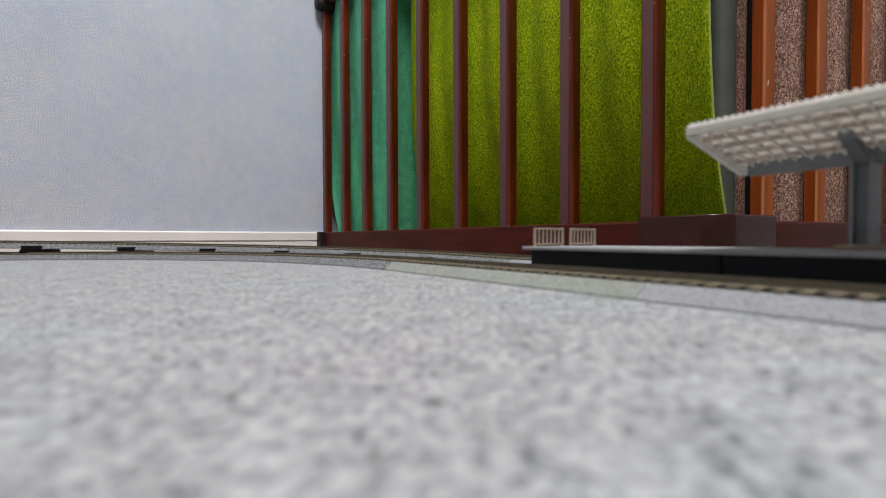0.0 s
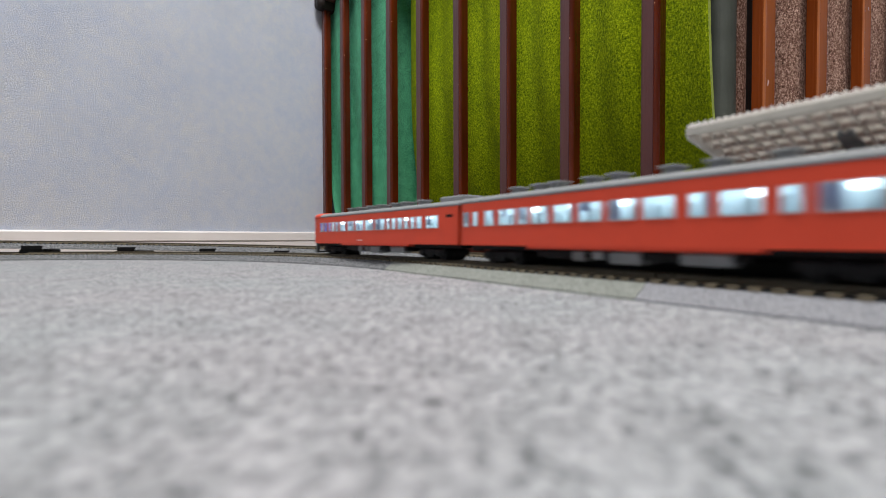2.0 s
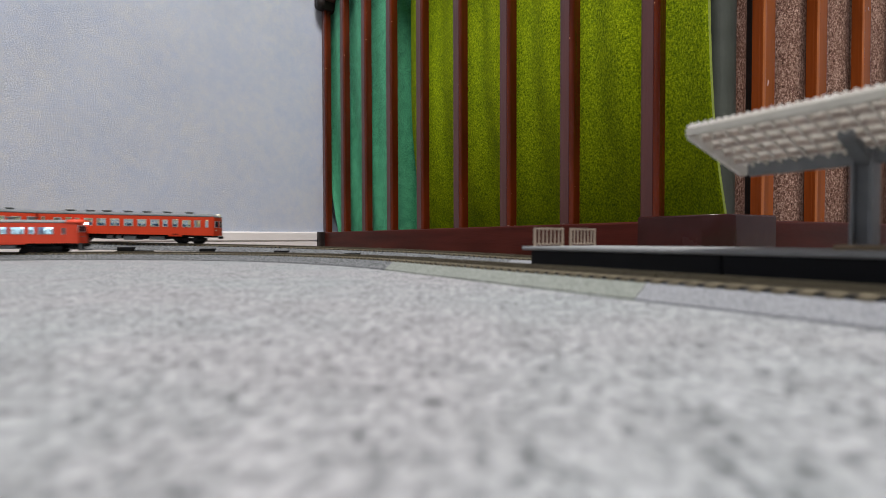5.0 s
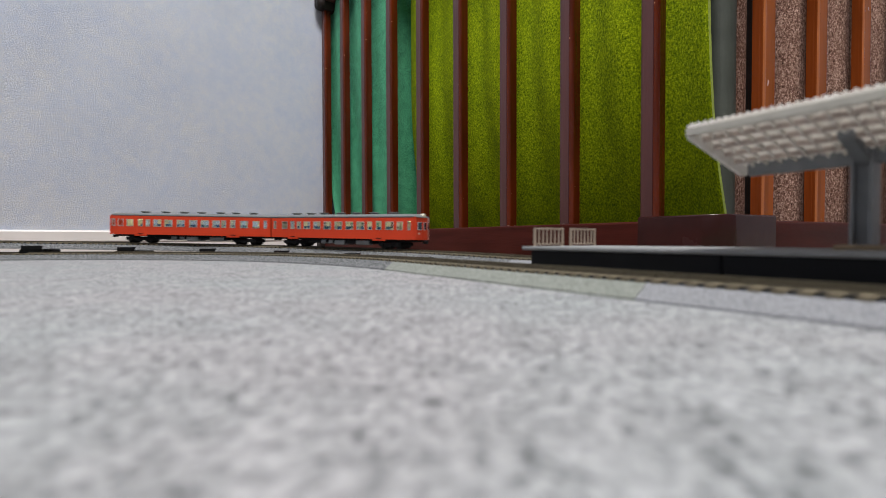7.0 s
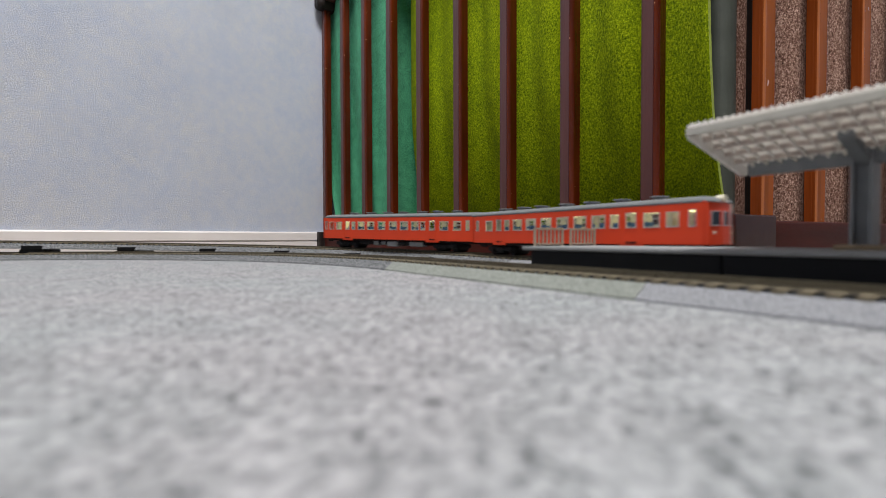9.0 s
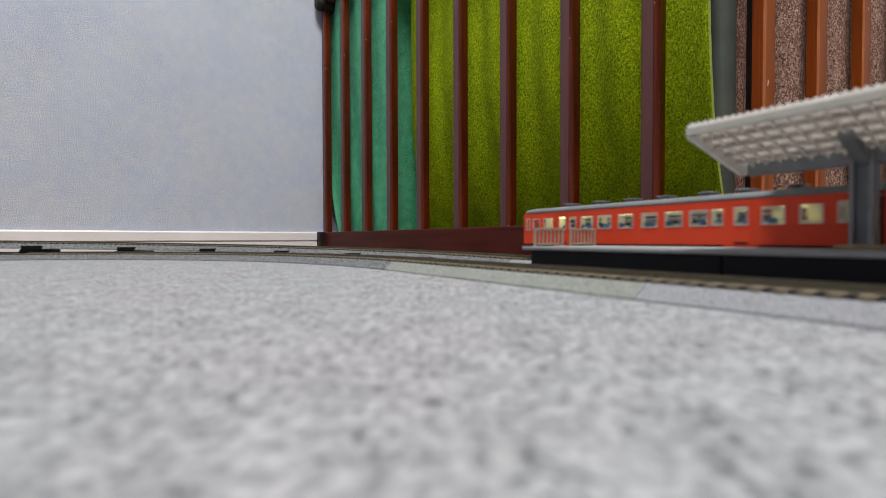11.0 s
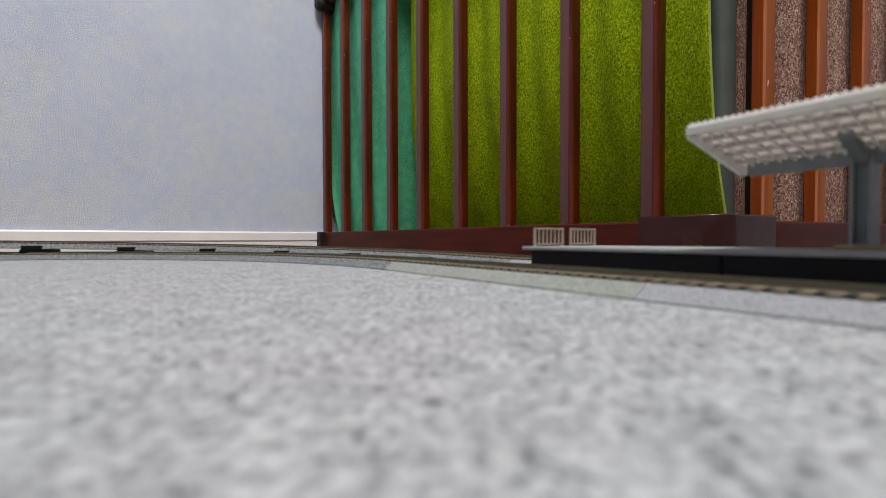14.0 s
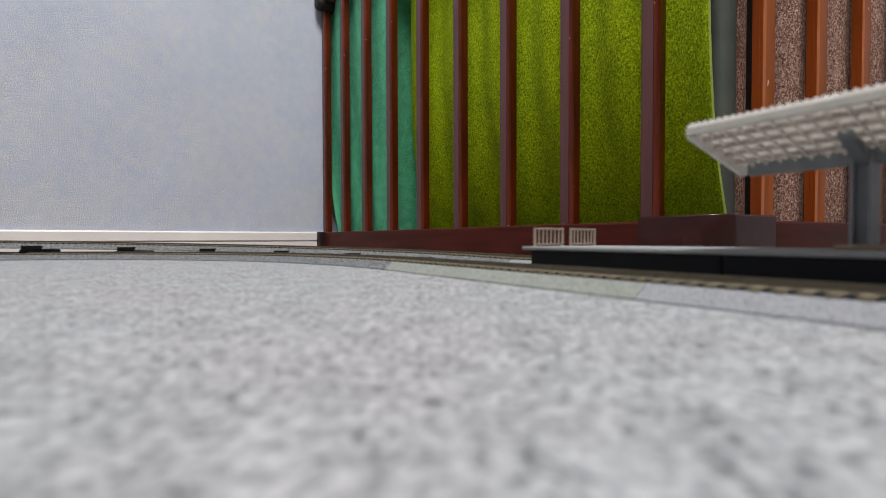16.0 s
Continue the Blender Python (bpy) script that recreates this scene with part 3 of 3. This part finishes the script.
def fence(y0, y1):
    t = thing("platform_fence", "small beige railing across the platform end", "fence", "railings at the platform end", PLAT)
    x, z0, z1 = X_END - .004, .0124, .0197
    part("top_bar", boxed(x - .0004, x + .0004, y0, y1, z1 - .0008, z1, .0001), FENCE, t)
    part("bottom_bar", boxed(x - .0004, x + .0004, y0, y1, z0 + .0005, z0 + .0011, .0001), FENCE, t)
    for y in (y0, y1):
        part("post", boxed(x - .0005, x + .0005, y - .0004, y + .0004, z0 - .0002, z1, .0001), FENCE, t)
    n = 7
    first = None
    for i in range(1, n):
        y = y0 + (y1 - y0) * i / n
        if first is None:
            first = part("bar", boxed(x - .0003, x + .0003, -.00027, .00027, z0 + .0005, z1 - .0004), FENCE, t)
            first.matrix_basis = pose(0, y, 0)
        else:
            share("bar", first, pose(0, y, 0), t)


fence(-.1440, -.1285)
fence(-.1640, -.1490)

# canopy
canopy = thing("platform_canopy", "white corrugated butterfly canopy on grey columns over the platform", "canopy", m=PLAT)
YC = -.146
XE = .0645
HALF = .0285
ZV, ZE = .0362, .0432


def wing(sgn):
    bm = bmesh.new()
    n = 225
    x0, x1 = XE - .36, XE
    rows = []
    for i in range(n * 6 + 1):
        x = x0 + (x1 - x0) * i / (n * 6)
        w = .00028 * math.sin(2 * math.pi * i / 6 + .4)
        rows.append([(x, YC + sgn * .0006, ZV + w + .0012), (x, YC + sgn * HALF, ZE + w + .0012), (x, YC + sgn * HALF, ZE + w + .0002), (x, YC + sgn * .0006, ZV + w + .0002)])
    return loft(rows)


for sg in (1, -1):
    roof = part("roof_wing", wing(sg), ROOFWHITE, canopy, "corrugated off-white roofing")
    bm = bmesh.new()
    for k, w in ((.2, .0004), (.4, .0004), (.6, .0004), (.8, .0004)):
        y = YC + sg * HALF * k
        z = ZV + (ZE - ZV) * k
        box(bm, XE - .36, XE - .001, y - .0004, y + .0004, z - .0013, z - .0001)
    part("purlin", bm, RUST, canopy, "thin brownish purlins")
    bm = bmesh.new()
    slope = math.atan2(ZE - ZV, HALF) * sg
    for i in range(105):
        m = pose(XE - .004 - .0034 * i, YC + sg * HALF / 2, (ZV + ZE) / 2 - .0006, math.degrees(slope))
        bmesh.ops.create_cube(bm, size=1.0, matrix=m @ Matrix.Diagonal((.0005, HALF * .97, .0009, 1)))
    tagged(part("rib", bm, ROOFWHITE, canopy, "closely set thin ribs under the roofing"), kind="stuff")
    y = YC + sg * HALF
    part("fascia", boxed(XE - .36, XE, y - .0006, y + .0007, ZE - .0018, ZE + .0001, .0001), FASCIA, canopy, "grey-beige edge board")
    for xx in (XE - .0006,):
        part("barge_board", loft([[(xx - .0006, YC, ZV - .0030), (xx + .0006, YC, ZV - .0030), (xx + .0006, YC, ZV + .0002), (xx - .0006, YC, ZV + .0002)],
                                  [(xx - .0006, y, ZE - .0024), (xx + .0006, y, ZE - .0024), (xx + .0006, y, ZE + .0002), (xx - .0006, y, ZE + .0002)]]), ROOFWHITE, canopy)
part("valley_beam", boxed(XE - .36, XE - .0025, YC - .0012, YC + .0012, ZV - .0032, ZV + .0009, .0002), STEELGREY, canopy)


def column(x):
    c = part("column", boxed(x - .0022, x - .0014, YC - .0028, YC + .0028, .0124, ZV, .0001), STEELGREY, canopy, "grey steel column")
    bm = boxed(x + .0014, x + .0022, YC - .0028, YC + .0028, .0124, ZV, .0001)
    part("flange", bm, STEELGREY, c)
    part("web", boxed(x - .0014, x + .0014, YC - .0005, YC + .0005, .0124, ZV), STEELGREY, c)
    part("foot_plate", boxed(x - .0046, x + .0046, YC - .0050, YC + .0050, .0123, .0136, .0003), BASEPLATE, c)
    for sg in (1, -1):
        y1 = YC + sg * HALF * .5
        z1 = ZV + (ZE - ZV) * .5
        part("arm", loft([[(x - .0014, YC, ZV - .0036), (x + .0014, YC, ZV - .0036), (x + .0014, YC, ZV - .0002), (x - .0014, YC, ZV - .0002)],
                          [(x - .0014, y1, z1 - .0016), (x + .0014, y1, z1 - .0016), (x + .0014, y1, z1 - .0004), (x - .0014, y1, z1 - .0004)]]), STEELGREY, c)


for k in range(4):
    column(.0368 - .09 * k)


# ---- railcars ----
def ring_window(x0, x1, z0, z1, y, sgn, w=.0003):
    bm = bmesh.new()
    ya, yb = (y - .0002, y + .00022) if sgn > 0 else (y - .00022, y + .0002)
    box(bm, x0, x1, ya, yb, z0, z0 + w * 1.3)
    box(bm, x0, x1, ya, yb, z1 - w, z1)
    box(bm, x0, x0 + w, ya, yb, z0 + w * 1.3, z1 - w)
    box(bm, x1 - w, x1, ya, yb, z0 + w * 1.3, z1 - w)
    return bm


def side_panel(L, y, sgn, zb, zt, wins, th=.0003):
    """A car side with real window openings, made of sills, headers and pillars."""
    bm = bmesh.new()
    ya, yb = (y - th, y) if sgn > 0 else (y, y + th)
    z0, z1 = min(w[2] for w in wins), max(w[3] for w in wins)
    box(bm, -L, L, ya, yb, zb, z0)
    box(bm, -L, L, ya, yb, z1, zt)
    x = -L
    for a, b, c, d in sorted(wins):
        box(bm, x, a, ya, yb, z0, z1)
        if c > z0:
            box(bm, a, b, ya, yb, z0, c)
        if d < z1:
            box(bm, a, b, ya, yb, d, z1)
        x = b
    box(bm, x, L, ya, yb, z0, z1)
    bm.normal_update()
    for f in bm.faces:
        if f.normal.y * sgn < -.5:
            f.material_index = 1
    return bm


def roof_bm(L, W, z0, z1, round_end):
    rings = []
    xs = [(-L, .0), (-L + .002, .0), (L - .0055, .0), (L - .003, .12), (L - .0012, .45), (L, .9)] if round_end else [(-L, 0), (L, 0)]
    for x, drop in xs:
        W_, ring = W * (1 - .45 * drop ** 1.5), []
        for i in range(13):
            t = math.pi * i / 12
            y = W_ * math.copysign(abs(math.cos(t)) ** .55, math.cos(t))
            z = z0 + (z1 - z0) * (1 - drop) * math.sin(t) ** .8
            ring.append((x, y, z))
        rings.append(ring)
    return loft(rings)


def cab_front(L, W, zb, zt, bulge):
    rings = []
    for i in range(13):
        y = -W + 2 * W * i / 12
        x = L + bulge * (1 - (abs(y) / W) ** 2.6)
        rings.append([(L - .0008, y, zb), (x, y, zb), (x, y, (zb + zt) / 2), (x - .0004, y, zt), (L - .0008, y, zt)])
    return loft(rings)


def bogie(parent, x, wheel_r=.0029):
    b = part("bogie", boxed(-.0078, .0078, -.0052, .0052, .0028, .0046, .0004), UNDER, parent)
    b.matrix_basis = pose(x, 0, 0)
    for sy in (1, -1):
        bm = boxed(-.0105, .0105, sy * .0066 - .0006, sy * .0066 + .0006, .0022, .0048, .0005)
        box(bm, -.0085, -.0055, sy * .0066 - .0012, sy * .0066 + .0012, .0018, .0046, .0003)
        box(bm, .0055, .0085, sy * .0066 - .0012, sy * .0066 + .0012, .0018, .0046, .0003)
        box(bm, -.0022, .0022, sy * .0066 - .0011, sy * .0066 + .0011, .0012, .0042, .0003)
        part("side_frame", bm, UNDER, b)
    for wx in (-.007, .007):
        bm = cylinder(bmesh.new(), wheel_r, .0105, pose(wx, 0, wheel_r, 90), 20)
        part("wheel_set", bm, UNDER, b)
    return b


def railcar(kind, cab_at, label, tank=False, lit=False):
    """A model railcar; its front points along local x; rail level at z = 0."""
    if kind == "outer":
        L, W, zb, ze, zr = .0674, .0093, .0068, .0221, .0248
        z0, z1 = .0134, .0193
        L += .0006 * (cab_at == 2)
        narrow = [(-.0632, .0013), (.0619 if cab_at == 1 else .0647, .0013)]
        if cab_at == 1:
            wide = [(-.0527, .0029), (-.0378, .0020), (-.0297, .0033), (-.0197, .0035), (-.0095, .0035), (.0010, .0035), (.0112, .0035), (.0212, .0035), (.0293, .0021), (.0460, .0034), (.0545, .0025)]
            doors = [(-.0444, .0021), (.0371, .0023)]
        else:
            wide = [(-.0555, .0028), (-.0455, .0032), (-.0286, .0020), (-.0222, .0032), (-.0128, .0034), (-.0030, .0034), (.0076, .0034), (.0180, .0034), (.0274, .0034), (.0354, .0019), (.0508, .0030), (.0588, .0024)]
            doors = [(-.0362, .0021), (.0417, .0021)]
        vents = [-.049, -.034, -.021, -.0045, .0105, .0265, .044]
        strip, inside = ADDEDWARM, INSIDE
    else:
        L, W, zb, ze, zr = .0700, .0095, .0068, .0227, .0253
        z0, z1 = .0138, .0194
        narrow = [] if tank else [(.0603, .0012)]
        if tank:
            spans = ((52, 56.5), (57.2, 62), (47, 50), (42.2, 46), (37.2, 41.3), (27.4, 35.5), (17.8, 25.7), (7.2, 16.4), (-3.4, 5.9), (-14.2, -4.4), (-19, -15.3), (-24, -20), (-29.7, -25), (-34.8, -30.7), (-39.8, -36), (-45.3, -40.6), (-57, -47.6))
        else:
            spans = ((-69, -65), (-63, -59.5), (-56, -50), (-48, -39), (-38, -33), (-32, -24), (-22.5, -14.5), (-13, -4.3), (-2.8, 6.2), (7.3, 16.2), (18.8, 24), (25.5, 34.6), (36.9, 41.3), (43, 53.6))
        wide = [((a + b) / 2000, (b - a) / 2000 - .0003) for a, b in spans]
        doors = []
        vents = [-.0475, -.0365, -.0285, -.015, -.006, .010, .0215, .035] if not tank else [-.034, -.021, -.011, .003, .014, .027, .036]
        strip, inside = LED, INSIDEPALE
    paint, roofing = (DEEP_RED, ROOFGREY) if kind == "outer" else (VERMILION, ROOFPALE)
    car = thing("railcar", label, "model railcar", "outer train" if kind == "outer" else "inner train")
    wins = [(x - h, x + h, z0, z1) for x, h in wide] + [(x - h, x + h, z0, z1 + (.0004 if kind == "outer" else -.0006)) for x, h in narrow + doors]
    wins = [(a, b, c, min(d, z1 + .0004)) for a, b, c, d in wins]
    chance = random.Random(7 + tank)
    body = part("body", boxed(-L + .0005, L - .0005, -W + .0012, W - .0012, zb, zb + .0012), paint, car, "vermilion painted body shell")
    for sg in (1, -1):
        y = sg * W
        part("side_wall", side_panel(L, y, sg, zb, ze, wins), [paint, inside], body)
        for a, b, c, d in wins:
            w = part("window", ring_window(a, b, c, d, y, sg), SASH, car)
            yy = y - sg * .00012
            pn = part("pane", boxed(a, b, yy - .0001, yy + .0001, c, d), PANE, w)
            pn.visible_shadow = False
            if kind == "inner" and chance.random() < .62:
                wide_by, at_front = (b - a) * chance.uniform(.22, .5), chance.random() < .5
                x0 = b - wide_by if at_front else a
                part("curtain", boxed(x0, x0 + wide_by, y - sg * .0009 - .0001, y - sg * .0009 + .0001, c + (d - c) * chance.choice((0, 0, .3, .55)), d), CURTAIN, w)
            if kind == "outer" and b - a > .005:
                part("sash_bar", boxed(a, b, y - .0003, y + .0001, (c + d) / 2 + .0004, (c + d) / 2 + .00065), SASH, w)
        for x, h in doors:
            bm = bmesh.new()
            for dx in (-h - .0011, h + .0007):
                box(bm, x + dx, x + dx + .0004, y - .0001, y + .0002, zb - .0005, z1 + .0014)
            box(bm, x - h - .0011, x + h + .0011, y - .0001, y + .0002, z1 + .0011, z1 + .0014)
            box(bm, x - h - .003, x + h + .003, min(y, y - sg * .0007), max(y, y - sg * .0007), zb - .0011, zb)
            part("door_frame", bm, paint, car)
            part("door_step", boxed(x - h, x + h, y - .0001 if sg > 0 else y - .00025, y + .00025 if sg > 0 else y + .0001, zb + .0004, zb + .0010), BLACK, car)
    # skirting between the doors, a touch lower, and a thin seam below the windows
    part("rear_wall", boxed(-L, -L + .0008, -W, W, zb, ze), paint, body)
    part("end_lining", boxed(-L + .0009, -L + .0012, -W + .0006, W - .0006, zb + .0013, ze - .0008), inside, car)
    part("rear_door", boxed(-L - .0003, -L + .0001, -.0028, .0028, zb + .0005, .0195), UNDERGREY, car)
    # gangway, widened so its black also stands for shade between the cars
    part("gangway", boxed(-L - .0017, -L - .0002, -.0062, .0062, zb + .0003, .0206, .0004), UNDER, car)
    part("cab_front", cab_front(L - .001, W, zb, ze + .0006, .0026), paint, body, smooth=False)
    roof = part("roof", roof_bm(L + .0014, W + .0001, ze, zr, True), roofing, car, "matt grey roof", smooth=True)
    if kind == "inner":
        rings = []
        for x, k in ((L - .0085, .985), (L - .004, 1.02), (L - .0006, 1.0), (L + .0008, .9), (L + .0018, .66)):
            ring = []
            for i in range(13):
                t = math.pi * i / 12
                y = (W + .0003) * (1 - max(0, 1 - k) * .5) * math.copysign(abs(math.cos(t)) ** .5, math.cos(t))
                ring.append((x, y, ze - .0004 + (zr + .0009 - ze) * k * math.sin(t) ** .7))
            rings.append(ring)
        part("cab_roof", loft(rings), paint, roof, "vermilion domed cab roof", smooth=True)
    vh = .0015 if kind == "outer" else .0024
    for x in vents:
        bm = boxed(x - .0017, x + .0017, -.0026, .0026, zr - .0006, zr + vh - .0003, .0003)
        box(bm, x - .0023, x + .0023, -.0034, .0034, zr + vh - .0007, zr + vh, .0002)
        part("vent", bm, roofing, roof)
    if tank:
        part("water_tank", boxed(-L + .001, -L + .0175, -.0052, .0052, zr - .0008, zr + .0021, .0005), roofing, roof)
    # cab face
    xf = L + .0011
    if kind == "outer":
        for y, w in ((-.0058, .0017), (0, .0013), (.0058, .0017)):
            xo = L - .001 + .0026 * (1 - (abs(y) / W) ** 2.6)
            tilt = math.degrees(math.atan2(.0026 * 2.6 * (abs(y) / W) ** 1.6 / W, 1)) * (1 if y > 0 else -1)
            fr = part("windscreen", boxed(-.0002, .00025, -w - .0003, w + .0003, .0136, .0190, .0001), SASH, car)
            fr.matrix_basis = pose(xo, y, 0, 0, 0, tilt)
            part("pane", boxed(.0001, .0004, -w, w, .0140, .0187), DARKPANE, fr)
        part("headlight", cylinder(bmesh.new(), .0014, .003, pose(xf - .001, 0, zr - .0012, 0, 90), 18), DIMLIGHT, car, "unlit round headlight")
        for y in (-.0062, .0062):
            part("tail_light", cylinder(bmesh.new(), .0006, .001, pose(L + .0006, y, .0112, 0, 90), 12), DIMLIGHT, car)
        part("end_door", boxed(xf - .0001, xf + .0007, -.0030, .0030, zb, .0130, .0002), paint, car)
    else:
        for y, w in ((-.0059, .0032), (.0059, .0032)):
            xo = L - .001 + .0026 * (1 - (abs(y) / W) ** 2.6)
            tilt = math.degrees(math.atan2(.0026 * 2.6 * (abs(y) / W) ** 1.6 / W, 1)) * (1 if y > 0 else -1)
            fr = part("windscreen", boxed(-.0002, .00025, -w - .0006, w + .0006, .0155, .0209, .0001), SASH, car)
            fr.matrix_basis = pose(xo, y, 0, 0, 0, tilt)
            part("pane", boxed(.0001, .0004, -w, w, .0161, .0203), DARKPANE, fr)
        ed = part("end_door", boxed(xf - .0001, xf + .0008, -.0029, .0029, zb, .0208, .0002), paint, car)
        part("pane", boxed(xf + .0007, xf + .0010, -.0013, .0013, .0150, .0192), DARKPANE, ed)
        part("headlight", boxed(xf - .0006, xf + .0010, -.0027, .0027, .0218, .0237, .0006, segs=2), HEADLIGHT if lit else DIMLIGHT, car, "glowing white headlight cluster" if lit else "headlight cluster")
        bm = bmesh.new()
        box(bm, L - .001, L + .0022, -.0084, .0084, .0009, .0019, .0003)
        for y in (-.0076, .0076):
            box(bm, L - .0006, L + .0014, y - .0008, y + .0008, .0018, zb, .0002)
        part("snow_plough", bm, PLOUGH, car, "grey snow plough")
        for y in (-.0058, .0058):
            part("step_rail", boxed(xf - .0006, xf + .0006, y - .0020, y + .0020, .0121, .0125), UNDERGREY, car)
    part("coupler", boxed(L + .0005, L + .0042, -.0012, .0012, .0042, .0064, .0004), UNDER, car)
    part("coupler", boxed(-L - .0026, -L + .001, -.0012, .0012, .0042, .0064, .0004), UNDER, car)
    # interior
    part("cabin_floor", boxed(-L + .001, L - .003, -W + .0012, W - .0012, zb + .0013, .0105), inside, car)
    part("ceiling_panel", boxed(-L + .001, L - .004, -W + .001, W - .001, .0210, .0214), inside, car)
    if kind == "inner":
        part("light_bar", boxed(-L + .003, L - (.0065 if tank else .016), -.0045, .0045, .0204, .0209), strip, car, "glowing interior light bar")
        # unseen pale sheet, added to catch the bar's light and brighten the windows
        part("inner_partition", boxed(-L + .003, L - .011, -.0004, .0004, .0105, .0203), INSIDEPALE, car)
    else:
        # added glowing units to tint the windows yellow
        for x in (-.046, -.024, -.003, .018, .037, .053):
            part("light_unit", boxed(x - .004, x + .004, -.004, .004, .0197, .0203), strip, car, "added warm glow that yellows the windows")
        part("inner_partition", boxed(-L + .003, L - .011, -.0004, .0004, .0105, .0148), INSIDE, car)
    if kind == "inner":
        for i in range(7):
            x = -.056 + .0172 * i
            part("light_unit", boxed(x - .0014, x + .0014, -.0022, .0022, .0184, .0203, .0004), LEDSPOT, car, "glowing white light unit")
        part("skirt", boxed(-.034, .034, -W + .0002, W - .0002, zb - .0009, zb + .0002), paint, body)
    if tank:
        for sy in (1, -1):
            y = sy * W
            part("marking", boxed(.0080, .0145, y - .0001, y + .0001, .0085, .0089), MARKING, car, "small white marking on the lower side")
            part("side_slot", boxed(-L + .0040, -L + .0080, y - .0001, y + .0001, .0182, .0193), BLACK, car, "small dark slot high on the side")
            part("blue_screen", boxed(.0512, .0622, sy * .0074 - .0002, sy * .0074 + .0002, .0107, .0202), BLUE, car, "blue screen behind the first windows")
    part("cab_bulkhead", boxed(L - (.0060 if tank else .0145), L - (.0055 if tank else .0140), -W + .001, W - .001, zb + .001, ze - .001), inside, car)
    seat0 = None
    for i in range(13 if kind == "outer" else 15):
        x = -.044 + (.0072 if kind == "outer" else .0068) * i
        for sy in (1, -1):
            m = pose(x, sy * .0052, 0)
            if seat0 is None:
                bm = boxed(-.0022, .0022, -.0026, .0026, .0105, .0128, .0003)
                box(bm, -.0005, .0005, -.0026, .0026, .0128, .0158 if kind == "outer" else .0176, .0002)
                seat0 = part("seat", bm, SEAT if kind == "outer" else INSIDEPALE, car)
                seat0.matrix_basis = m
            else:
                share("seat", seat0, m, car)
    # underfloor
    part("equipment_tray", boxed(-.031, .031, -.0076, .0076, .0034, .0054, .0004), UNDER, car)
    part("underframe", boxed(-L + .002, L - .002, -.0062, .0062, .0052, zb, .0003), UNDER, car)
    for x0, x1, y0, y1, zz, mt in ((-.028, -.016, .003, .0078, .0026, UNDERGREY), (-.013, -.008, .003, .0080, .0030, UNDER), (-.006, .0035, .002, .0082, .0022, UNDERGREY), (.0055, .0095, .003, .0079, .0032, UNDERGREY),
                                   (.012, .0165, .003, .0080, .0026, UNDERGREY), (.019, .026, .003, .0078, .0030, UNDER)):
        for sy in (1, -1):
            lo_, hi_ = sorted((sy * y0, sy * y1))
            part("equipment_box", boxed(x0 * sy, x1 * sy, lo_, hi_, zz, .0056, .0004) if sy > 0 else boxed(-x1, -x0, lo_, hi_, zz, .0056, .0004), mt, car)
    bs = [bogie(car, -.0455 if kind == "outer" else -.0490), bogie(car, .0455 if kind == "outer" else .0490)]
    return car, bs


OUT_L = "vermilion two-door model diesel railcar with a grey vented roof"
IN_L = "vermilion model railcar with lit windows, grey roof"
out_front, out_front_b = railcar("outer", 1, OUT_L)
out_rear, out_rear_b = railcar("outer", 2, OUT_L)
in_lead, in_lead_b = railcar("inner", 1, IN_L + " and tank", tank=True)
in_tail, in_tail_b = railcar("inner", 1, IN_L + " and headlight", lit=True)


def on_path(path, s_mid, pivot, ahead):
    """Pose of a car whose middle is at s_mid, carried by two bogies; ahead is 1 for growing s. Also the bogies' turns, in degrees."""
    pa, ha = path.at(s_mid + pivot * ahead)
    pb, hb = path.at(s_mid - pivot * ahead)
    za, zb = path.lift(s_mid + pivot * ahead) + RAILTOP, path.lift(s_mid - pivot * ahead) + RAILTOP
    d = pa - pb
    h = math.atan2(d.y, d.x)
    pitch = -math.atan2(za - zb, d.length)
    m = Matrix.Translation(((pa.x + pb.x) / 2, (pa.y + pb.y) / 2, (za + zb) / 2)) @ Matrix.Rotation(h, 4, "Z") @ Matrix.Rotation(pitch, 4, "Y")
    turn = lambda g: (math.degrees(g + (0 if ahead > 0 else math.pi) - h) + 180) % 360 - 180
    return m, turn(ha), turn(hb)


def run(car, bogies, path, middle, pivot, ahead, times):
    rows, front, back = [], [], []
    for t in times:
        m, ta, tb = on_path(path, middle(t), pivot, ahead)
        rows.append((t, m))
        front.append((t, pose(pivot, 0, 0, 0, 0, ta)))
        back.append((t, pose(-pivot, 0, 0, 0, 0, tb)))
    walk(car, rows)
    walk(bogies[0], back)
    walk(bogies[1], front)


IN_SPEED, IN_AT = .1715, .2680      # leading end of the inner train at 2.8 s
OUT_AT = .1000    # coupling of the outer train at 9.0 s


def motions():
    times = [i * .25 for i in range(65)]
    lead = lambda t: IN_AT + IN_SPEED * (t - 2.8)
    run(in_lead, in_lead_b, INNER, lambda t: lead(t) - .0725, .0490, 1, times)
    run(in_tail, in_tail_b, INNER, lambda t: lead(t) - .0725 - .146, .0490, -1, times)
    mid = lambda t: OUT_AT - np.interp(t, (0, 6.3, 9.0, 11.5, 12.0, 16.0), (-.8600, -.2552, .0010, .2276, .2754, .6440))
    run(out_front, out_front_b, OUTER, lambda t: mid(t) - .0695, .0455, -1, times)
    run(out_rear, out_rear_b, OUTER, lambda t: mid(t) + .0695, .0455, 1, times)


motions()
